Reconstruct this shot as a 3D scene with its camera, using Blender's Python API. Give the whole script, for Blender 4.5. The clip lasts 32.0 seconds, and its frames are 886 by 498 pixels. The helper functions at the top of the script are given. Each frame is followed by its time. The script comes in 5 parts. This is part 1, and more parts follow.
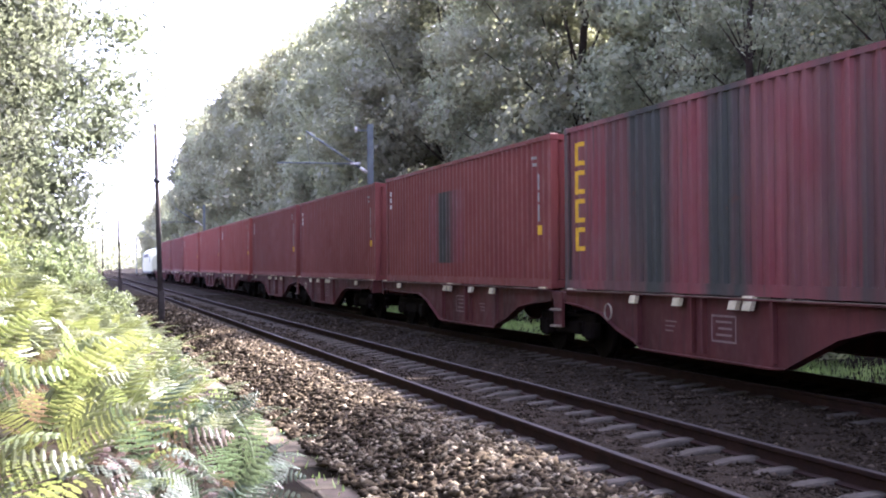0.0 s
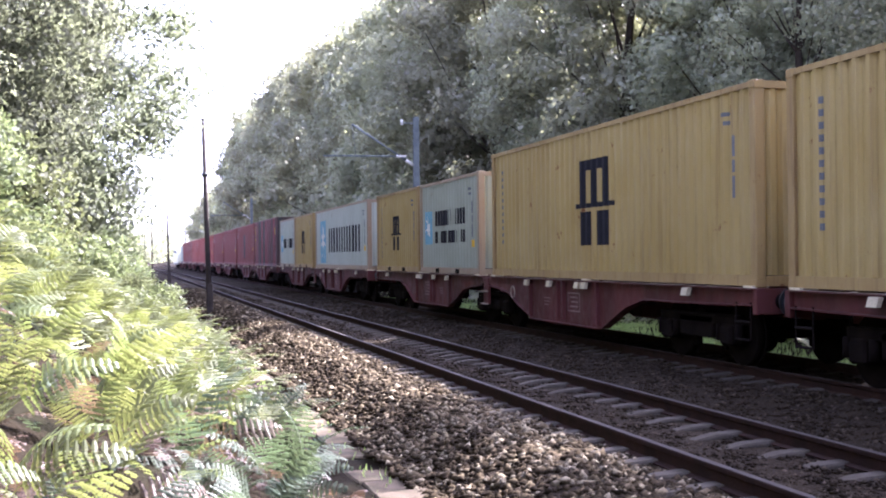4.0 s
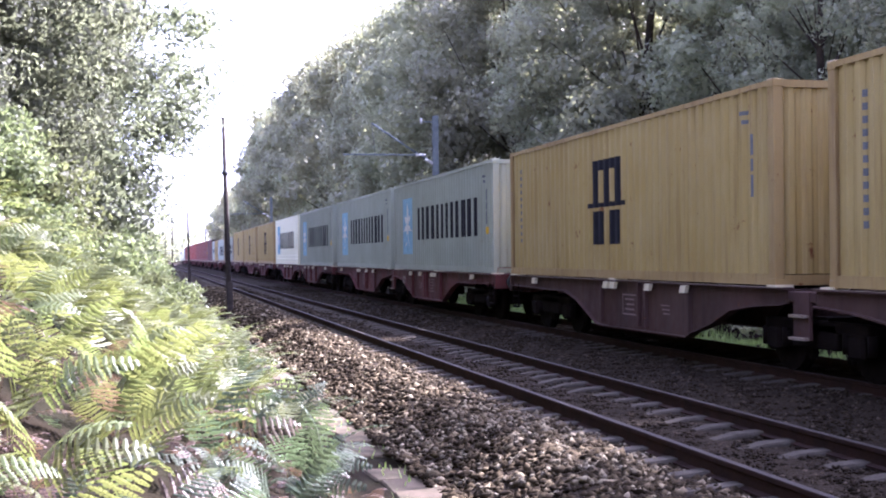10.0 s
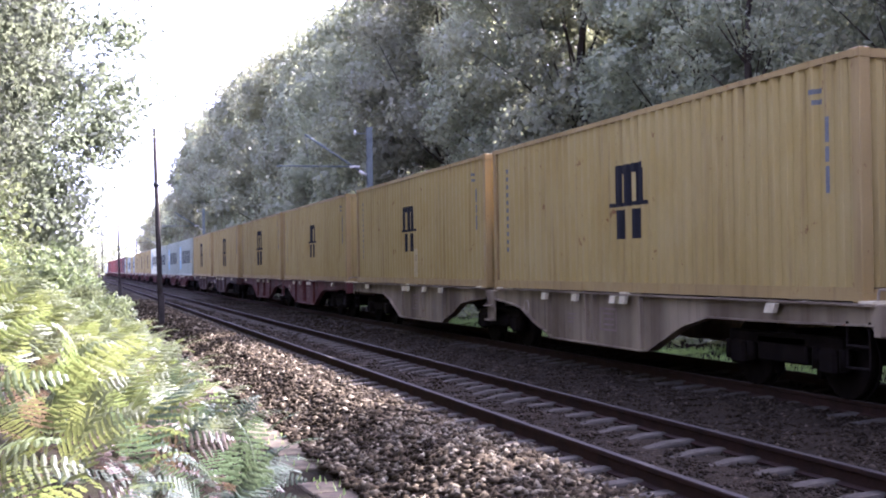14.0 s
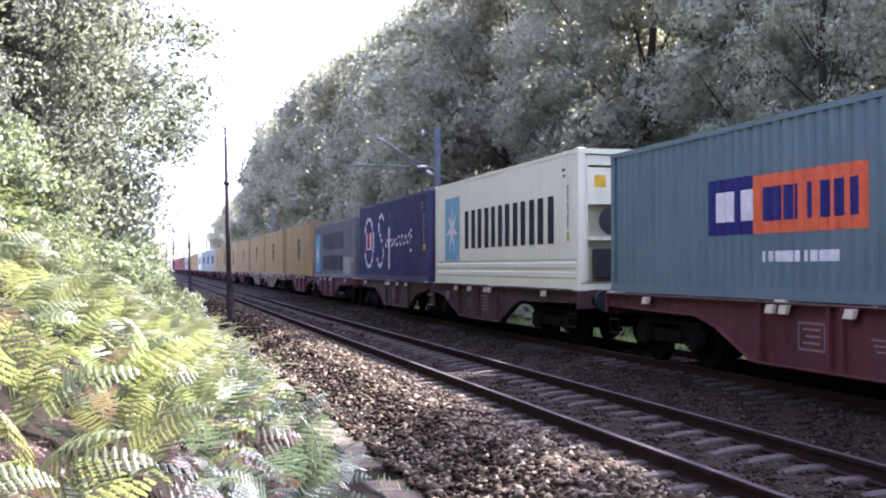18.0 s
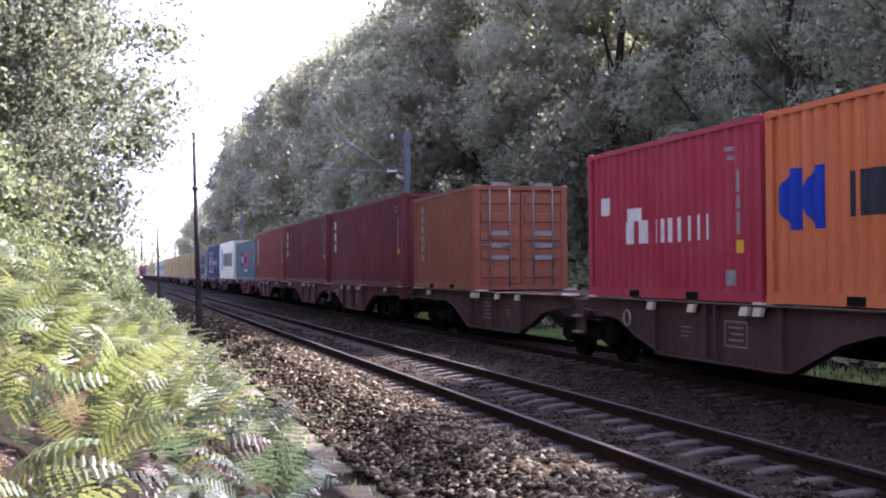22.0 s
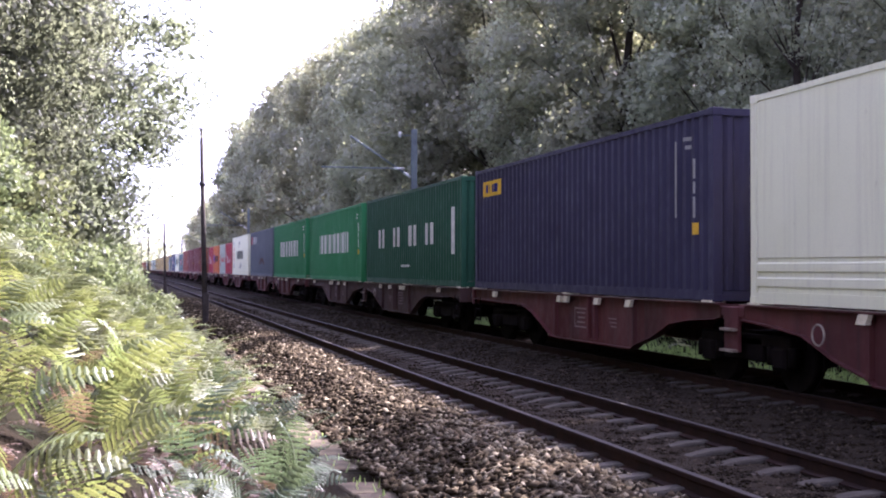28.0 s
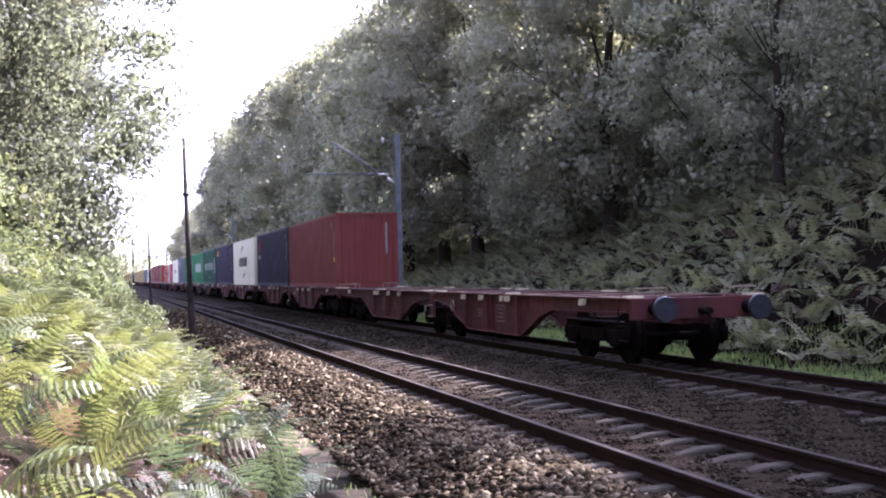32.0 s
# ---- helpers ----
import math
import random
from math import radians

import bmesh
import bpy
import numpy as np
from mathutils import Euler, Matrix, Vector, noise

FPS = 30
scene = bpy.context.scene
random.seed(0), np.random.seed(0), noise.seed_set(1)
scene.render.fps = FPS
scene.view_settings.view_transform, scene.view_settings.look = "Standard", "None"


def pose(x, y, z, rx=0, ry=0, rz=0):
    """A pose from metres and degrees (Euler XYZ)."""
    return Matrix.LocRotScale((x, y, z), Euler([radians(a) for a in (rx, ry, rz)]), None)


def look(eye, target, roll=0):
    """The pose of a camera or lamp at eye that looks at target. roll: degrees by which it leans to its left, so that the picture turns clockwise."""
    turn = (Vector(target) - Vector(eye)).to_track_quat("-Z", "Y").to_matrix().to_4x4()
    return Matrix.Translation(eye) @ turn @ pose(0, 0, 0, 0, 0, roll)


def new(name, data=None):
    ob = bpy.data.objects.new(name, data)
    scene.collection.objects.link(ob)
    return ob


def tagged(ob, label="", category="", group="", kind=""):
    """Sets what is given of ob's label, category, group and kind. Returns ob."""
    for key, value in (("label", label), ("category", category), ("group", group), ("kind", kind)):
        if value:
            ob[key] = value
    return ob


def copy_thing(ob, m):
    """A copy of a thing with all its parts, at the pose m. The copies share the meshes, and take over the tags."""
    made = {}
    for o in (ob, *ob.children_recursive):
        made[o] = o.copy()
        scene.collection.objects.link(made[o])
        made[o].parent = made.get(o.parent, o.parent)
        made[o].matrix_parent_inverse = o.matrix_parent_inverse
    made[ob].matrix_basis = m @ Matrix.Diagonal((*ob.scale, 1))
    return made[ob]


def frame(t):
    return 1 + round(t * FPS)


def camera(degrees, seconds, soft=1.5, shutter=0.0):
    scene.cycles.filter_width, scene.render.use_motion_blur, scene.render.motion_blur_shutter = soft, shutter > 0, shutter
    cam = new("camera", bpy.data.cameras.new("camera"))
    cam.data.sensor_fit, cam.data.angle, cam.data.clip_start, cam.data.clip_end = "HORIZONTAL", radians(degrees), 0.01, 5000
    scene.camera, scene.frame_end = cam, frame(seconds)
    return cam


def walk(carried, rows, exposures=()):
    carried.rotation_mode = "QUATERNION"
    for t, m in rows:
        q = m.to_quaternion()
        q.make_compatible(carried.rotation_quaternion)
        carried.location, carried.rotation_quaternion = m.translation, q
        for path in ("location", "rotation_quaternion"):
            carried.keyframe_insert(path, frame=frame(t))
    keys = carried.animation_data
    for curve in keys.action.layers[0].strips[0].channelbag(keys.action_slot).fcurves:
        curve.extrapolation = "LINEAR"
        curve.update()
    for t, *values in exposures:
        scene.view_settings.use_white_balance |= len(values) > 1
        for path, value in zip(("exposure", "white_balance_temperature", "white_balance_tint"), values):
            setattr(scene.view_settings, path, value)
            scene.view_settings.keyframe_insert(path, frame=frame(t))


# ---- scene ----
# Camera: hand-held on the cutting side, pans a little; rail heads lie at z = 0, the line runs along +y.
cam = camera(41.24, 32.0, soft=2.0)
EYE = (0.0, 0.0, 1.672)
PATH = [
    (0, -17.27, 0.71, 0.43), (0.5, -17.16, 0.7, 0.68), (1, -17.34, 0.77, 0.18), (1.5, -17.81, 0.81, 0.71),
    (2, -18.09, 0.97, 0.06), (2.5, -17.81, 0.85, 0.86), (3, -16.33, 0.57, 0.48), (3.5, -15, 0.4, 0.63),
    (5.5, -15.38, 0.25, 0.56), (6, -15.9, 0.37, 0.96), (6.5, -16.45, 0.61, 0.9), (7, -17.18, 0.72, 0.87),
    (7.5, -17.47, 0.82, 0.97), (8, -16.82, 0.8, 0.74), (8.5, -16.2, 0.52, 0.78), (9, -14.55, 0.24, 0.67),
    (9.5, -13.92, 0.23, 0.61), (10, -14.09, 0.3, 0.54), (10.5, -14.05, 0.76, 0.31), (11, -14.13, 0.97, 0.39),
    (11.5, -14.74, 0.69, 0.1), (12, -15.51, 0.54, 0.65), (12.5, -16.35, 0.62, 0.58), (13, -16.86, 0.56, 0.56),
    (13.5, -17.12, 0.52, 0.66), (14, -17.28, 0.83, 0.77), (14.5, -17.11, 1.05, 0.56), (16.5, -17.38, 1.21, 0.27),
    (17, -16.85, 1, 0.24), (17.5, -15.46, 1, 0.12), (18, -14.05, 0.87, 0.05), (18.5, -12.91, 0.79, -0.15),
    (19, -11.63, 0.72, 0.01), (19.5, -11.75, 1.12, -0.22), (20, -11.97, 1.49, -0.27), (20.5, -12.76, 1.45, -0.14),
    (21, -13.79, 1.24, 0.24), (21.5, -14.79, 1.03, 0.39), (22, -15.5, 1.08, 0.4), (22.5, -14.63, 0.93, 0.08),
    (23, -14.12, 0.76, 0.18), (23.5, -14.02, 0.86, 0.11), (24, -14.02, 1.02, 0.12), (24.5, -14.14, 1.17, 0.06),
    (25, -14.84, 0.95, 0.07), (25.5, -14.78, 1.02, 0.14), (27.5, -14.62, 1.09, -0.15), (28, -15.2, 0.97, -0.13),
    (28.5, -15.16, 1.17, -0.09), (29, -15.15, 1.35, -0.04), (29.5, -15.28, 1.55, 0.35), (30, -15.46, 1.63, 0.37),
    (30.5, -15.72, 1.54, 0.34), (31, -15.57, 1.68, 0.46), (31.5, -15.79, 1.65, 0.51), (32, -15.88, 1.18, 1.24),
]
walk(cam, [(t, pose(*EYE, 90 + pitch, roll, yaw)) for t, yaw, pitch, roll in PATH], exposures=[(0, 3.67, 5350, 37), (1, 3.62, 5350, 37), (2, 3.92, 5350, 37), (3, 3.72, 5350, 37), (6, 3.57, 5180, 43), (12, 3.47, 5180, 43), (17, 3.6, 5180, 43), (19, 3.42, 5180, 43), (20, 3.32, 5280, 43), (21, 3.02, 5280, 43), (22, 3.07, 5280, 43), (23, 3.22, 5280, 43), (25, 3.22, 5400, 44), (28, 3.15, 5400, 44), (32, 3.17, 5400, 44)])

# ---- light: high sun over the right-hand trees, a little ahead ----
SUN_EL, SUN_AZ = radians(42), math.atan2(1.0, 0.5)      # azimuth from +y towards +x
world = bpy.data.worlds.new("sky")
scene.world = world
world.use_nodes = True
wn = world.node_tree.nodes
sky = wn.new("ShaderNodeTexSky")
sky.sky_type, sky.sun_disc = "NISHITA", False
sky.sun_elevation, sky.sun_rotation = SUN_EL, SUN_AZ
sky.air_density, sky.dust_density, sky.ozone_density = 0.7, 3.5, 0.6
wn["Background"].inputs["Strength"].default_value = 0.118
haze = wn.new("ShaderNodeHueSaturation")      # thin milky summer haze
haze.inputs["Saturation"].default_value = 0.45
world.node_tree.links.new(sky.outputs[0], haze.inputs["Color"])
world.node_tree.links.new(haze.outputs[0], wn["Background"].inputs["Color"])
sun = new("sun", bpy.data.lights.new("sun", "SUN"))
sun.data.energy, sun.data.angle, sun.data.color = 5.0, radians(0.55), (1.0, 0.94, 0.72)
sun.matrix_basis = look((60, 20, 60), (60 - math.sin(SUN_AZ) * math.cos(SUN_EL), 20 - math.cos(SUN_AZ) * math.cos(SUN_EL), 60 - math.sin(SUN_EL)))


# ---- materials ----
def material(name):
    m = bpy.data.materials.new(name)
    m.use_nodes = True
    nt = m.node_tree
    return m, nt, nt.nodes["Principled BSDF"]


def node(nt, kind, ins=None, **props):
    n = nt.nodes.new(kind)
    if "operation" in props:
        n.operation = props["operation"]
    if "use_clamp" in props:
        n.use_clamp = props["use_clamp"]
    if "data_type" in props:
        n.data_type = props["data_type"]
    if "blend_type" in props:
        n.blend_type = props["blend_type"]
    for k, v in (ins or {}).items():
        if isinstance(v, bpy.types.NodeSocket):
            nt.links.new(v, n.inputs[k])
        else:
            n.inputs[k].default_value = v
    return n


def coords(nt, scale=(1, 1, 1), kind="Object"):
    tc = node(nt, "ShaderNodeTexCoord")
    mp = node(nt, "ShaderNodeMapping", {"Vector": tc.outputs[kind], "Scale": scale})
    return mp.outputs[0]


def ramp(nt, fac, a, b):
    return node(nt, "ShaderNodeMapRange", {"Value": fac, "From Min": a, "From Max": b}).outputs[0]


def mix(nt, fac, a, b, blend="MIX"):
    n = node(nt, "ShaderNodeMix", data_type="RGBA", blend_type=blend)
    for k, v in ((0, fac), (6, a), (7, b)):
        if isinstance(v, bpy.types.NodeSocket):
            nt.links.new(v, n.inputs[k])
        else:
            n.inputs[k].default_value = v if k == 0 else (*v, 1)[:4]
    return n.outputs[2]


def noise_of(nt, vec, scale, detail=4, rough=0.55):
    return node(nt, "ShaderNodeTexNoise", {"Vector": vec, "Scale": scale, "Detail": detail, "Roughness": rough}).outputs[0]


def bump(nt, bsdf, height, strength=0.3, dist=0.02):
    b = node(nt, "ShaderNodeBump", {"Height": height, "Strength": strength, "Distance": dist})
    nt.links.new(b.outputs[0], bsdf.inputs["Normal"])


def surface(name, rgb, rgb2, scale=6.0, rough=0.8, metal=0.0, grain=60.0, bumps=0.3, dist=0.01):
    """A two-scale mottled surface: patches between two colours, fine grain in tone and relief."""
    m, nt, p = material(name)
    v = coords(nt)
    big = ramp(nt, noise_of(nt, v, scale), 0.35, 0.68)
    fine = noise_of(nt, v, grain, 3)
    col = mix(nt, big, rgb, rgb2)
    col = mix(nt, 0.55, col, mix(nt, ramp(nt, fine, 0.3, 0.7), (0.45, 0.45, 0.45), (1, 1, 1)), "MULTIPLY")
    nt.links.new(col, p.inputs["Base Color"])
    p.inputs["Roughness"].default_value, p.inputs["Metallic"].default_value = abs(rough), metal
    if rough >= 0.6:                          # porous, dusty surfaces hardly mirror
        p.inputs["Specular IOR Level"].default_value = 0.03
    bump(nt, p, fine, bumps, dist)
    return m


def paint(name, rgb, faded, grime=(0.05, 0.035, 0.03), grime_amount=0.35, rust=0.25, rough=0.55):
    """Weathered container or wagon paint: fading, vertical rain streaks, rust blooms and scuffs."""
    m, nt, p = material(name)
    v = coords(nt)
    fade = ramp(nt, noise_of(nt, v, 0.7, 5), 0.3, 0.75)
    col = mix(nt, fade, rgb, faded)
    streak = noise_of(nt, coords(nt, (5.0, 5.0, 0.22)), 1.3, 6, 0.65)
    col = mix(nt, node(nt, "ShaderNodeMath", {0: ramp(nt, streak, 0.52, 0.8), 1: grime_amount}, operation="MULTIPLY").outputs[0], col, grime)
    wide = noise_of(nt, coords(nt, (1.0, 1.0, 0.06)), 0.9, 3, 0.5)
    col = mix(nt, node(nt, "ShaderNodeMath", {0: ramp(nt, wide, 0.42, 0.62), 1: max(0.0, grime_amount - 0.5) * 1.7}, operation="MULTIPLY", use_clamp=True).outputs[0], col, grime)
    spots = noise_of(nt, coords(nt, (1.6, 1.6, 1.1)), 2.6, 9, 0.7)
    col = mix(nt, node(nt, "ShaderNodeMath", {0: ramp(nt, spots, 0.63, 0.72), 1: rust * 2.4}, operation="MULTIPLY", use_clamp=True).outputs[0], col, (0.15, 0.055, 0.025))
    fine = noise_of(nt, v, 45, 3)
    col = mix(nt, 0.35, col, mix(nt, fine, (0.55, 0.55, 0.55), (1, 1, 1)), "MULTIPLY")
    nt.links.new(col, p.inputs["Base Color"])
    rr = node(nt, "ShaderNodeMapRange", {"Value": spots, "From Min": 0.35, "From Max": 0.75, "To Min": rough - 0.12, "To Max": rough + 0.3})
    nt.links.new(rr.outputs[0], p.inputs["Roughness"])
    p.inputs["Specular IOR Level"].default_value = 0.12
    bump(nt, p, noise_of(nt, v, 3.0, 4), 0.25, 0.012)
    return m


def foliage(name, dark, light, translucent=0.45, scale=0.6, gloss=0.3, grain=0.35, warm=(1.12, 1.16, 0.85)):
    """Leaves: colour drifts in patches, from leaf to leaf (grain) and from plant to plant."""
    m, nt, p = material(name)
    rnd = node(nt, "ShaderNodeNewGeometry").outputs["Random Per Island"]
    obj = node(nt, "ShaderNodeObjectInfo").outputs["Random"]
    big = ramp(nt, noise_of(nt, coords(nt), scale, 3), 0.3, 0.7)
    f = node(nt, "ShaderNodeMix", {0: grain, 2: big, 3: rnd}).outputs[0]
    col = mix(nt, f, dark, light)
    hs = node(nt, "ShaderNodeHueSaturation", {"Hue": node(nt, "ShaderNodeMapRange", {"Value": obj, "To Min": 0.475, "To Max": 0.515}).outputs[0],
                                            "Value": node(nt, "ShaderNodeMapRange", {"Value": obj, "To Min": 0.82, "To Max": 1.18}).outputs[0], "Color": col}).outputs[0]
    nt.links.new(hs, p.inputs["Base Color"])
    p.inputs["Roughness"].default_value = 0.5
    p.inputs["Specular IOR Level"].default_value = gloss
    tr = node(nt, "ShaderNodeBsdfTranslucent", {"Color": mix(nt, 1.0, hs, warm, "MULTIPLY")})
    ms = node(nt, "ShaderNodeMixShader", {0: translucent, 1: p.outputs[0], 2: tr.outputs[0]})
    nt.links.new(ms.outputs[0], nt.nodes["Material Output"].inputs[0])
    return m


def plain(name, rgb, rough=0.6, metal=0.0):
    return surface(name, rgb, tuple(c * 0.8 for c in rgb), 5.0, rough, metal, 50.0, 0.1, 0.004)


M_EARTH = surface("woodland_earth", (0.012, 0.0078, 0.0048), (0.0105, 0.0098, 0.0048), 0.8, 0.95, 0, 18, 0.6, 0.05)
M_BALLAST = surface("ballast_bed", (0.030, 0.0225, 0.0145), (0.020, 0.015, 0.010), 1.4, 0.95, 0, 28, 1.0, 0.05)
def stone_mix(name, hues):
    m, nt, p = material(name)
    rnd = node(nt, "ShaderNodeNewGeometry").outputs["Random Per Island"]
    cr = node(nt, "ShaderNodeValToRGB", {"Fac": rnd})
    el = cr.color_ramp.elements
    el[0].color, el[1].color = (*hues[0], 1), (*hues[-1], 1)
    for pos, c in zip((0.35, 0.7, 0.9), hues[1:-1]):
        el.new(pos).color = (*c, 1)
    fine = noise_of(nt, coords(nt), 55, 4)
    col = mix(nt, 0.6, cr.outputs[0], mix(nt, ramp(nt, fine, 0.3, 0.7), (0.45, 0.45, 0.45), (1, 1, 1)), "MULTIPLY")
    nt.links.new(col, p.inputs["Base Color"])
    p.inputs["Roughness"].default_value = 0.9
    p.inputs["Specular IOR Level"].default_value = 0.03
    bump(nt, p, fine, 0.5, 0.006)
    return m
M_STONE = stone_mix("ballast_stone", ((0.014, 0.0103, 0.006), (0.030, 0.0222, 0.0128), (0.053, 0.040, 0.0235), (0.105, 0.083, 0.049), (0.26, 0.222, 0.15)))
M_STONEOLD = stone_mix("old_ballast_stone", ((0.011, 0.0082, 0.0055), (0.020, 0.0148, 0.0098), (0.030, 0.0225, 0.015), (0.046, 0.036, 0.0242), (0.086, 0.069, 0.05)))
M_LOOSE = surface("pale_loose_stone", (0.09, 0.075, 0.05), (0.19, 0.165, 0.12), 9.0, 0.9, 0, 55, 0.5, 0.006)
M_STEEL = surface("worn_rail_head", (0.040, 0.034, 0.030), (0.028, 0.024, 0.021), 3, 0.65, 0.0, 40, 0.1, 0.002)
M_RAILRUST = surface("rusty_rail_web", (0.038, 0.021, 0.016), (0.026, 0.017, 0.014), 4, 0.85, 0.1, 60, 0.4, 0.004)
M_CONCRETE = surface("weathered_concrete", (0.085, 0.075, 0.06), (0.044, 0.038, 0.030), 2.2, 0.9, 0, 50, 0.4, 0.006)
M_SLAB = surface("mossy_slab", (0.12, 0.094, 0.068), (0.05, 0.046, 0.029), 2.6, 0.95, 0, 40, 0.5, 0.008)
M_BARK = surface("bark", (0.06, 0.047, 0.036), (0.032, 0.027, 0.022), 4, 0.95, 0, 30, 1.0, 0.03)
M_GALV = surface("galvanised_steel", (0.21, 0.235, 0.23), (0.13, 0.15, 0.15), 3, 0.8, 0.0, 50, 0.15, 0.003)
M_POLE = surface("tarred_timber", (0.085, 0.07, 0.06), (0.05, 0.043, 0.038), 6, 0.85, 0, 60, 0.5, 0.006)
M_WIRE = plain("dark_wire", (0.06, 0.06, 0.06), 0.5, 0.5)
M_PORCELAIN = plain("pale_porcelain", (0.75, 0.72, 0.66), 0.25)
# near-black: the shade beneath the wagons is put into this steel's colour
M_BOGIE = surface("shade_dark_bogie_steel", (0.007, 0.0055, 0.005), (0.013, 0.0095, 0.008), 4, 0.85, 0.0, 50, 0.5, 0.006)
M_CREAM = plain("cream_paint", (0.72, 0.64, 0.44), 0.6)
M_LEAF = foliage("oak_leaves", (0.14, 0.147, 0.10), (0.365, 0.37, 0.262), 0.38, gloss=0.12, grain=0.3)
M_LEAFL = foliage("sunlit_leaves", (0.105, 0.114, 0.086), (0.155, 0.167, 0.13), 0.62, gloss=0.1, grain=0.3)
M_BRAMBLE = foliage("bramble_leaves", (0.055, 0.07, 0.034), (0.155, 0.17, 0.098), 0.5, 1.0, gloss=0.15, grain=0.35)
M_FERN = foliage("bracken_fronds", (0.045, 0.062, 0.019), (0.175, 0.195, 0.088), 0.45, 0.9, gloss=0.25, grain=0.12, warm=(1.15, 1.15, 0.75))
M_FERNBROWN = foliage("withered_bracken", (0.05, 0.032, 0.021), (0.125, 0.088, 0.06), 0.4, 1.5, grain=0.2)
# darker copy of the bracken: shade is put into the leaf colour
M_FERNSHADE = foliage("shade_dark_bracken", (0.030, 0.043, 0.025), (0.075, 0.097, 0.06), 0.4, 1.1, gloss=0.2, grain=0.12)
M_GRASS = foliage("verge_grass", (0.18, 0.25, 0.075), (0.32, 0.42, 0.15), 0.4)
M_FERNSLOPE = foliage("slope_bracken", (0.10, 0.112, 0.066), (0.35, 0.365, 0.22), 0.4, 0.8, gloss=0.12, grain=0.25)


# ---- building helpers ----
def box(bm, x0, x1, y0, y1, z0, z1, bevel=0.0):
    vs = [bm.verts.new((x, y, z)) for z in (z0, z1) for y in (y0, y1) for x in (x0, x1)]
    fs = [bm.faces.new([vs[i] for i in q]) for q in ((0, 2, 3, 1), (4, 5, 7, 6), (0, 1, 5, 4), (2, 6, 7, 3), (0, 4, 6, 2), (1, 3, 7, 5))]
    if bevel:
        es = list({e for f in fs for e in f.edges})
        bmesh.ops.bevel(bm, geom=es, offset=bevel, segments=1, affect="EDGES")
    return bm


def boxes(*args, bevel=0.0):
    bm = bmesh.new()
    for a in args:
        box(bm, *a, bevel=bevel)
    return bm


def tube(bm, a, b, r0, r1=None, sides=10, cap=True):
    a, b = Vector(a), Vector(b)
    r1 = r0 if r1 is None else r1
    q = (b - a).to_track_quat("Z", "Y")
    rings = []
    for c, r in ((a, r0), (b, r1)):
        rings.append([bm.verts.new(c + q @ Vector((r * math.cos(2 * math.pi * i / sides), r * math.sin(2 * math.pi * i / sides), 0))) for i in range(sides)])
    for i in range(sides):
        f = bm.faces.new((rings[0][i], rings[0][(i + 1) % sides], rings[1][(i + 1) % sides], rings[1][i]))
        f.smooth = sides > 6
    if cap:
        bm.faces.new(rings[0][::-1]), bm.faces.new(rings[1])
    return bm


def tubes(*args, sides=10):
    bm = bmesh.new()
    for a in args:
        tube(bm, *a, sides=sides)
    return bm


def part(name, bm, mat, parent, label=""):
    me = bpy.data.meshes.new(name)
    bm.normal_update()
    bm.to_mesh(me)
    bm.free()
    me.materials.append(mat)
    ob = new(name, me)
    ob.parent = parent
    return tagged(ob, label)


def same(name, mesh_ob, parent, m):
    """Another part on the same mesh."""
    ob = new(name, mesh_ob.data)
    ob.parent = parent
    ob.matrix_basis = m
    return ob


def thing(name, label, category, group="", m=None):
    ob = tagged(new(name), label, category, group)
    if m is not None:
        ob.matrix_basis = m
    return ob


def soup(name, verts, mat, kind="", corners=4, smooth=False):
    """One mesh of many loose faces of the given number of corners; verts is (n, corners, 3)."""
    n = len(verts)
    me = bpy.data.meshes.new(name)
    me.vertices.add(n * corners)
    me.vertices.foreach_set("co", np.asarray(verts, np.float32).ravel())
    me.loops.add(n * corners)
    me.loops.foreach_set("vertex_index", np.arange(n * corners, dtype=np.int32))
    me.polygons.add(n)
    me.polygons.foreach_set("loop_start", np.arange(0, n * corners, corners, dtype=np.int32))
    me.update(calc_edges=True)
    me.materials.append(mat)
    return me


def grid_mesh(name, xs, ys, height, mat):
    X, Y = np.meshgrid(xs, ys, indexing="ij")
    V = np.stack([X, Y, height(X, Y)], -1).reshape(-1, 3)
    ny = len(ys)
    i = (np.arange(len(xs) - 1)[:, None] * ny + np.arange(ny - 1)[None]).ravel()
    F = np.stack([i, i + ny, i + ny + 1, i + 1], -1)
    me = bpy.data.meshes.new(name)
    me.from_pydata(V.tolist(), [], F.tolist())
    me.materials.append(mat)
    me.polygons.foreach_set("use_smooth", [True] * len(F))
    return me


# ---- the lie of the land ----
TRACK_NEAR, TRACK_FAR = 5.256, 9.638          # centres of the two tracks


def bank(Y):
    return np.interp(Y, [-40, 0, 26, 43, 76, 120, 300, 900], [4.6, 4.6, 4.2, 3.15, 1.75, 1.1, 0.4, 0.0])


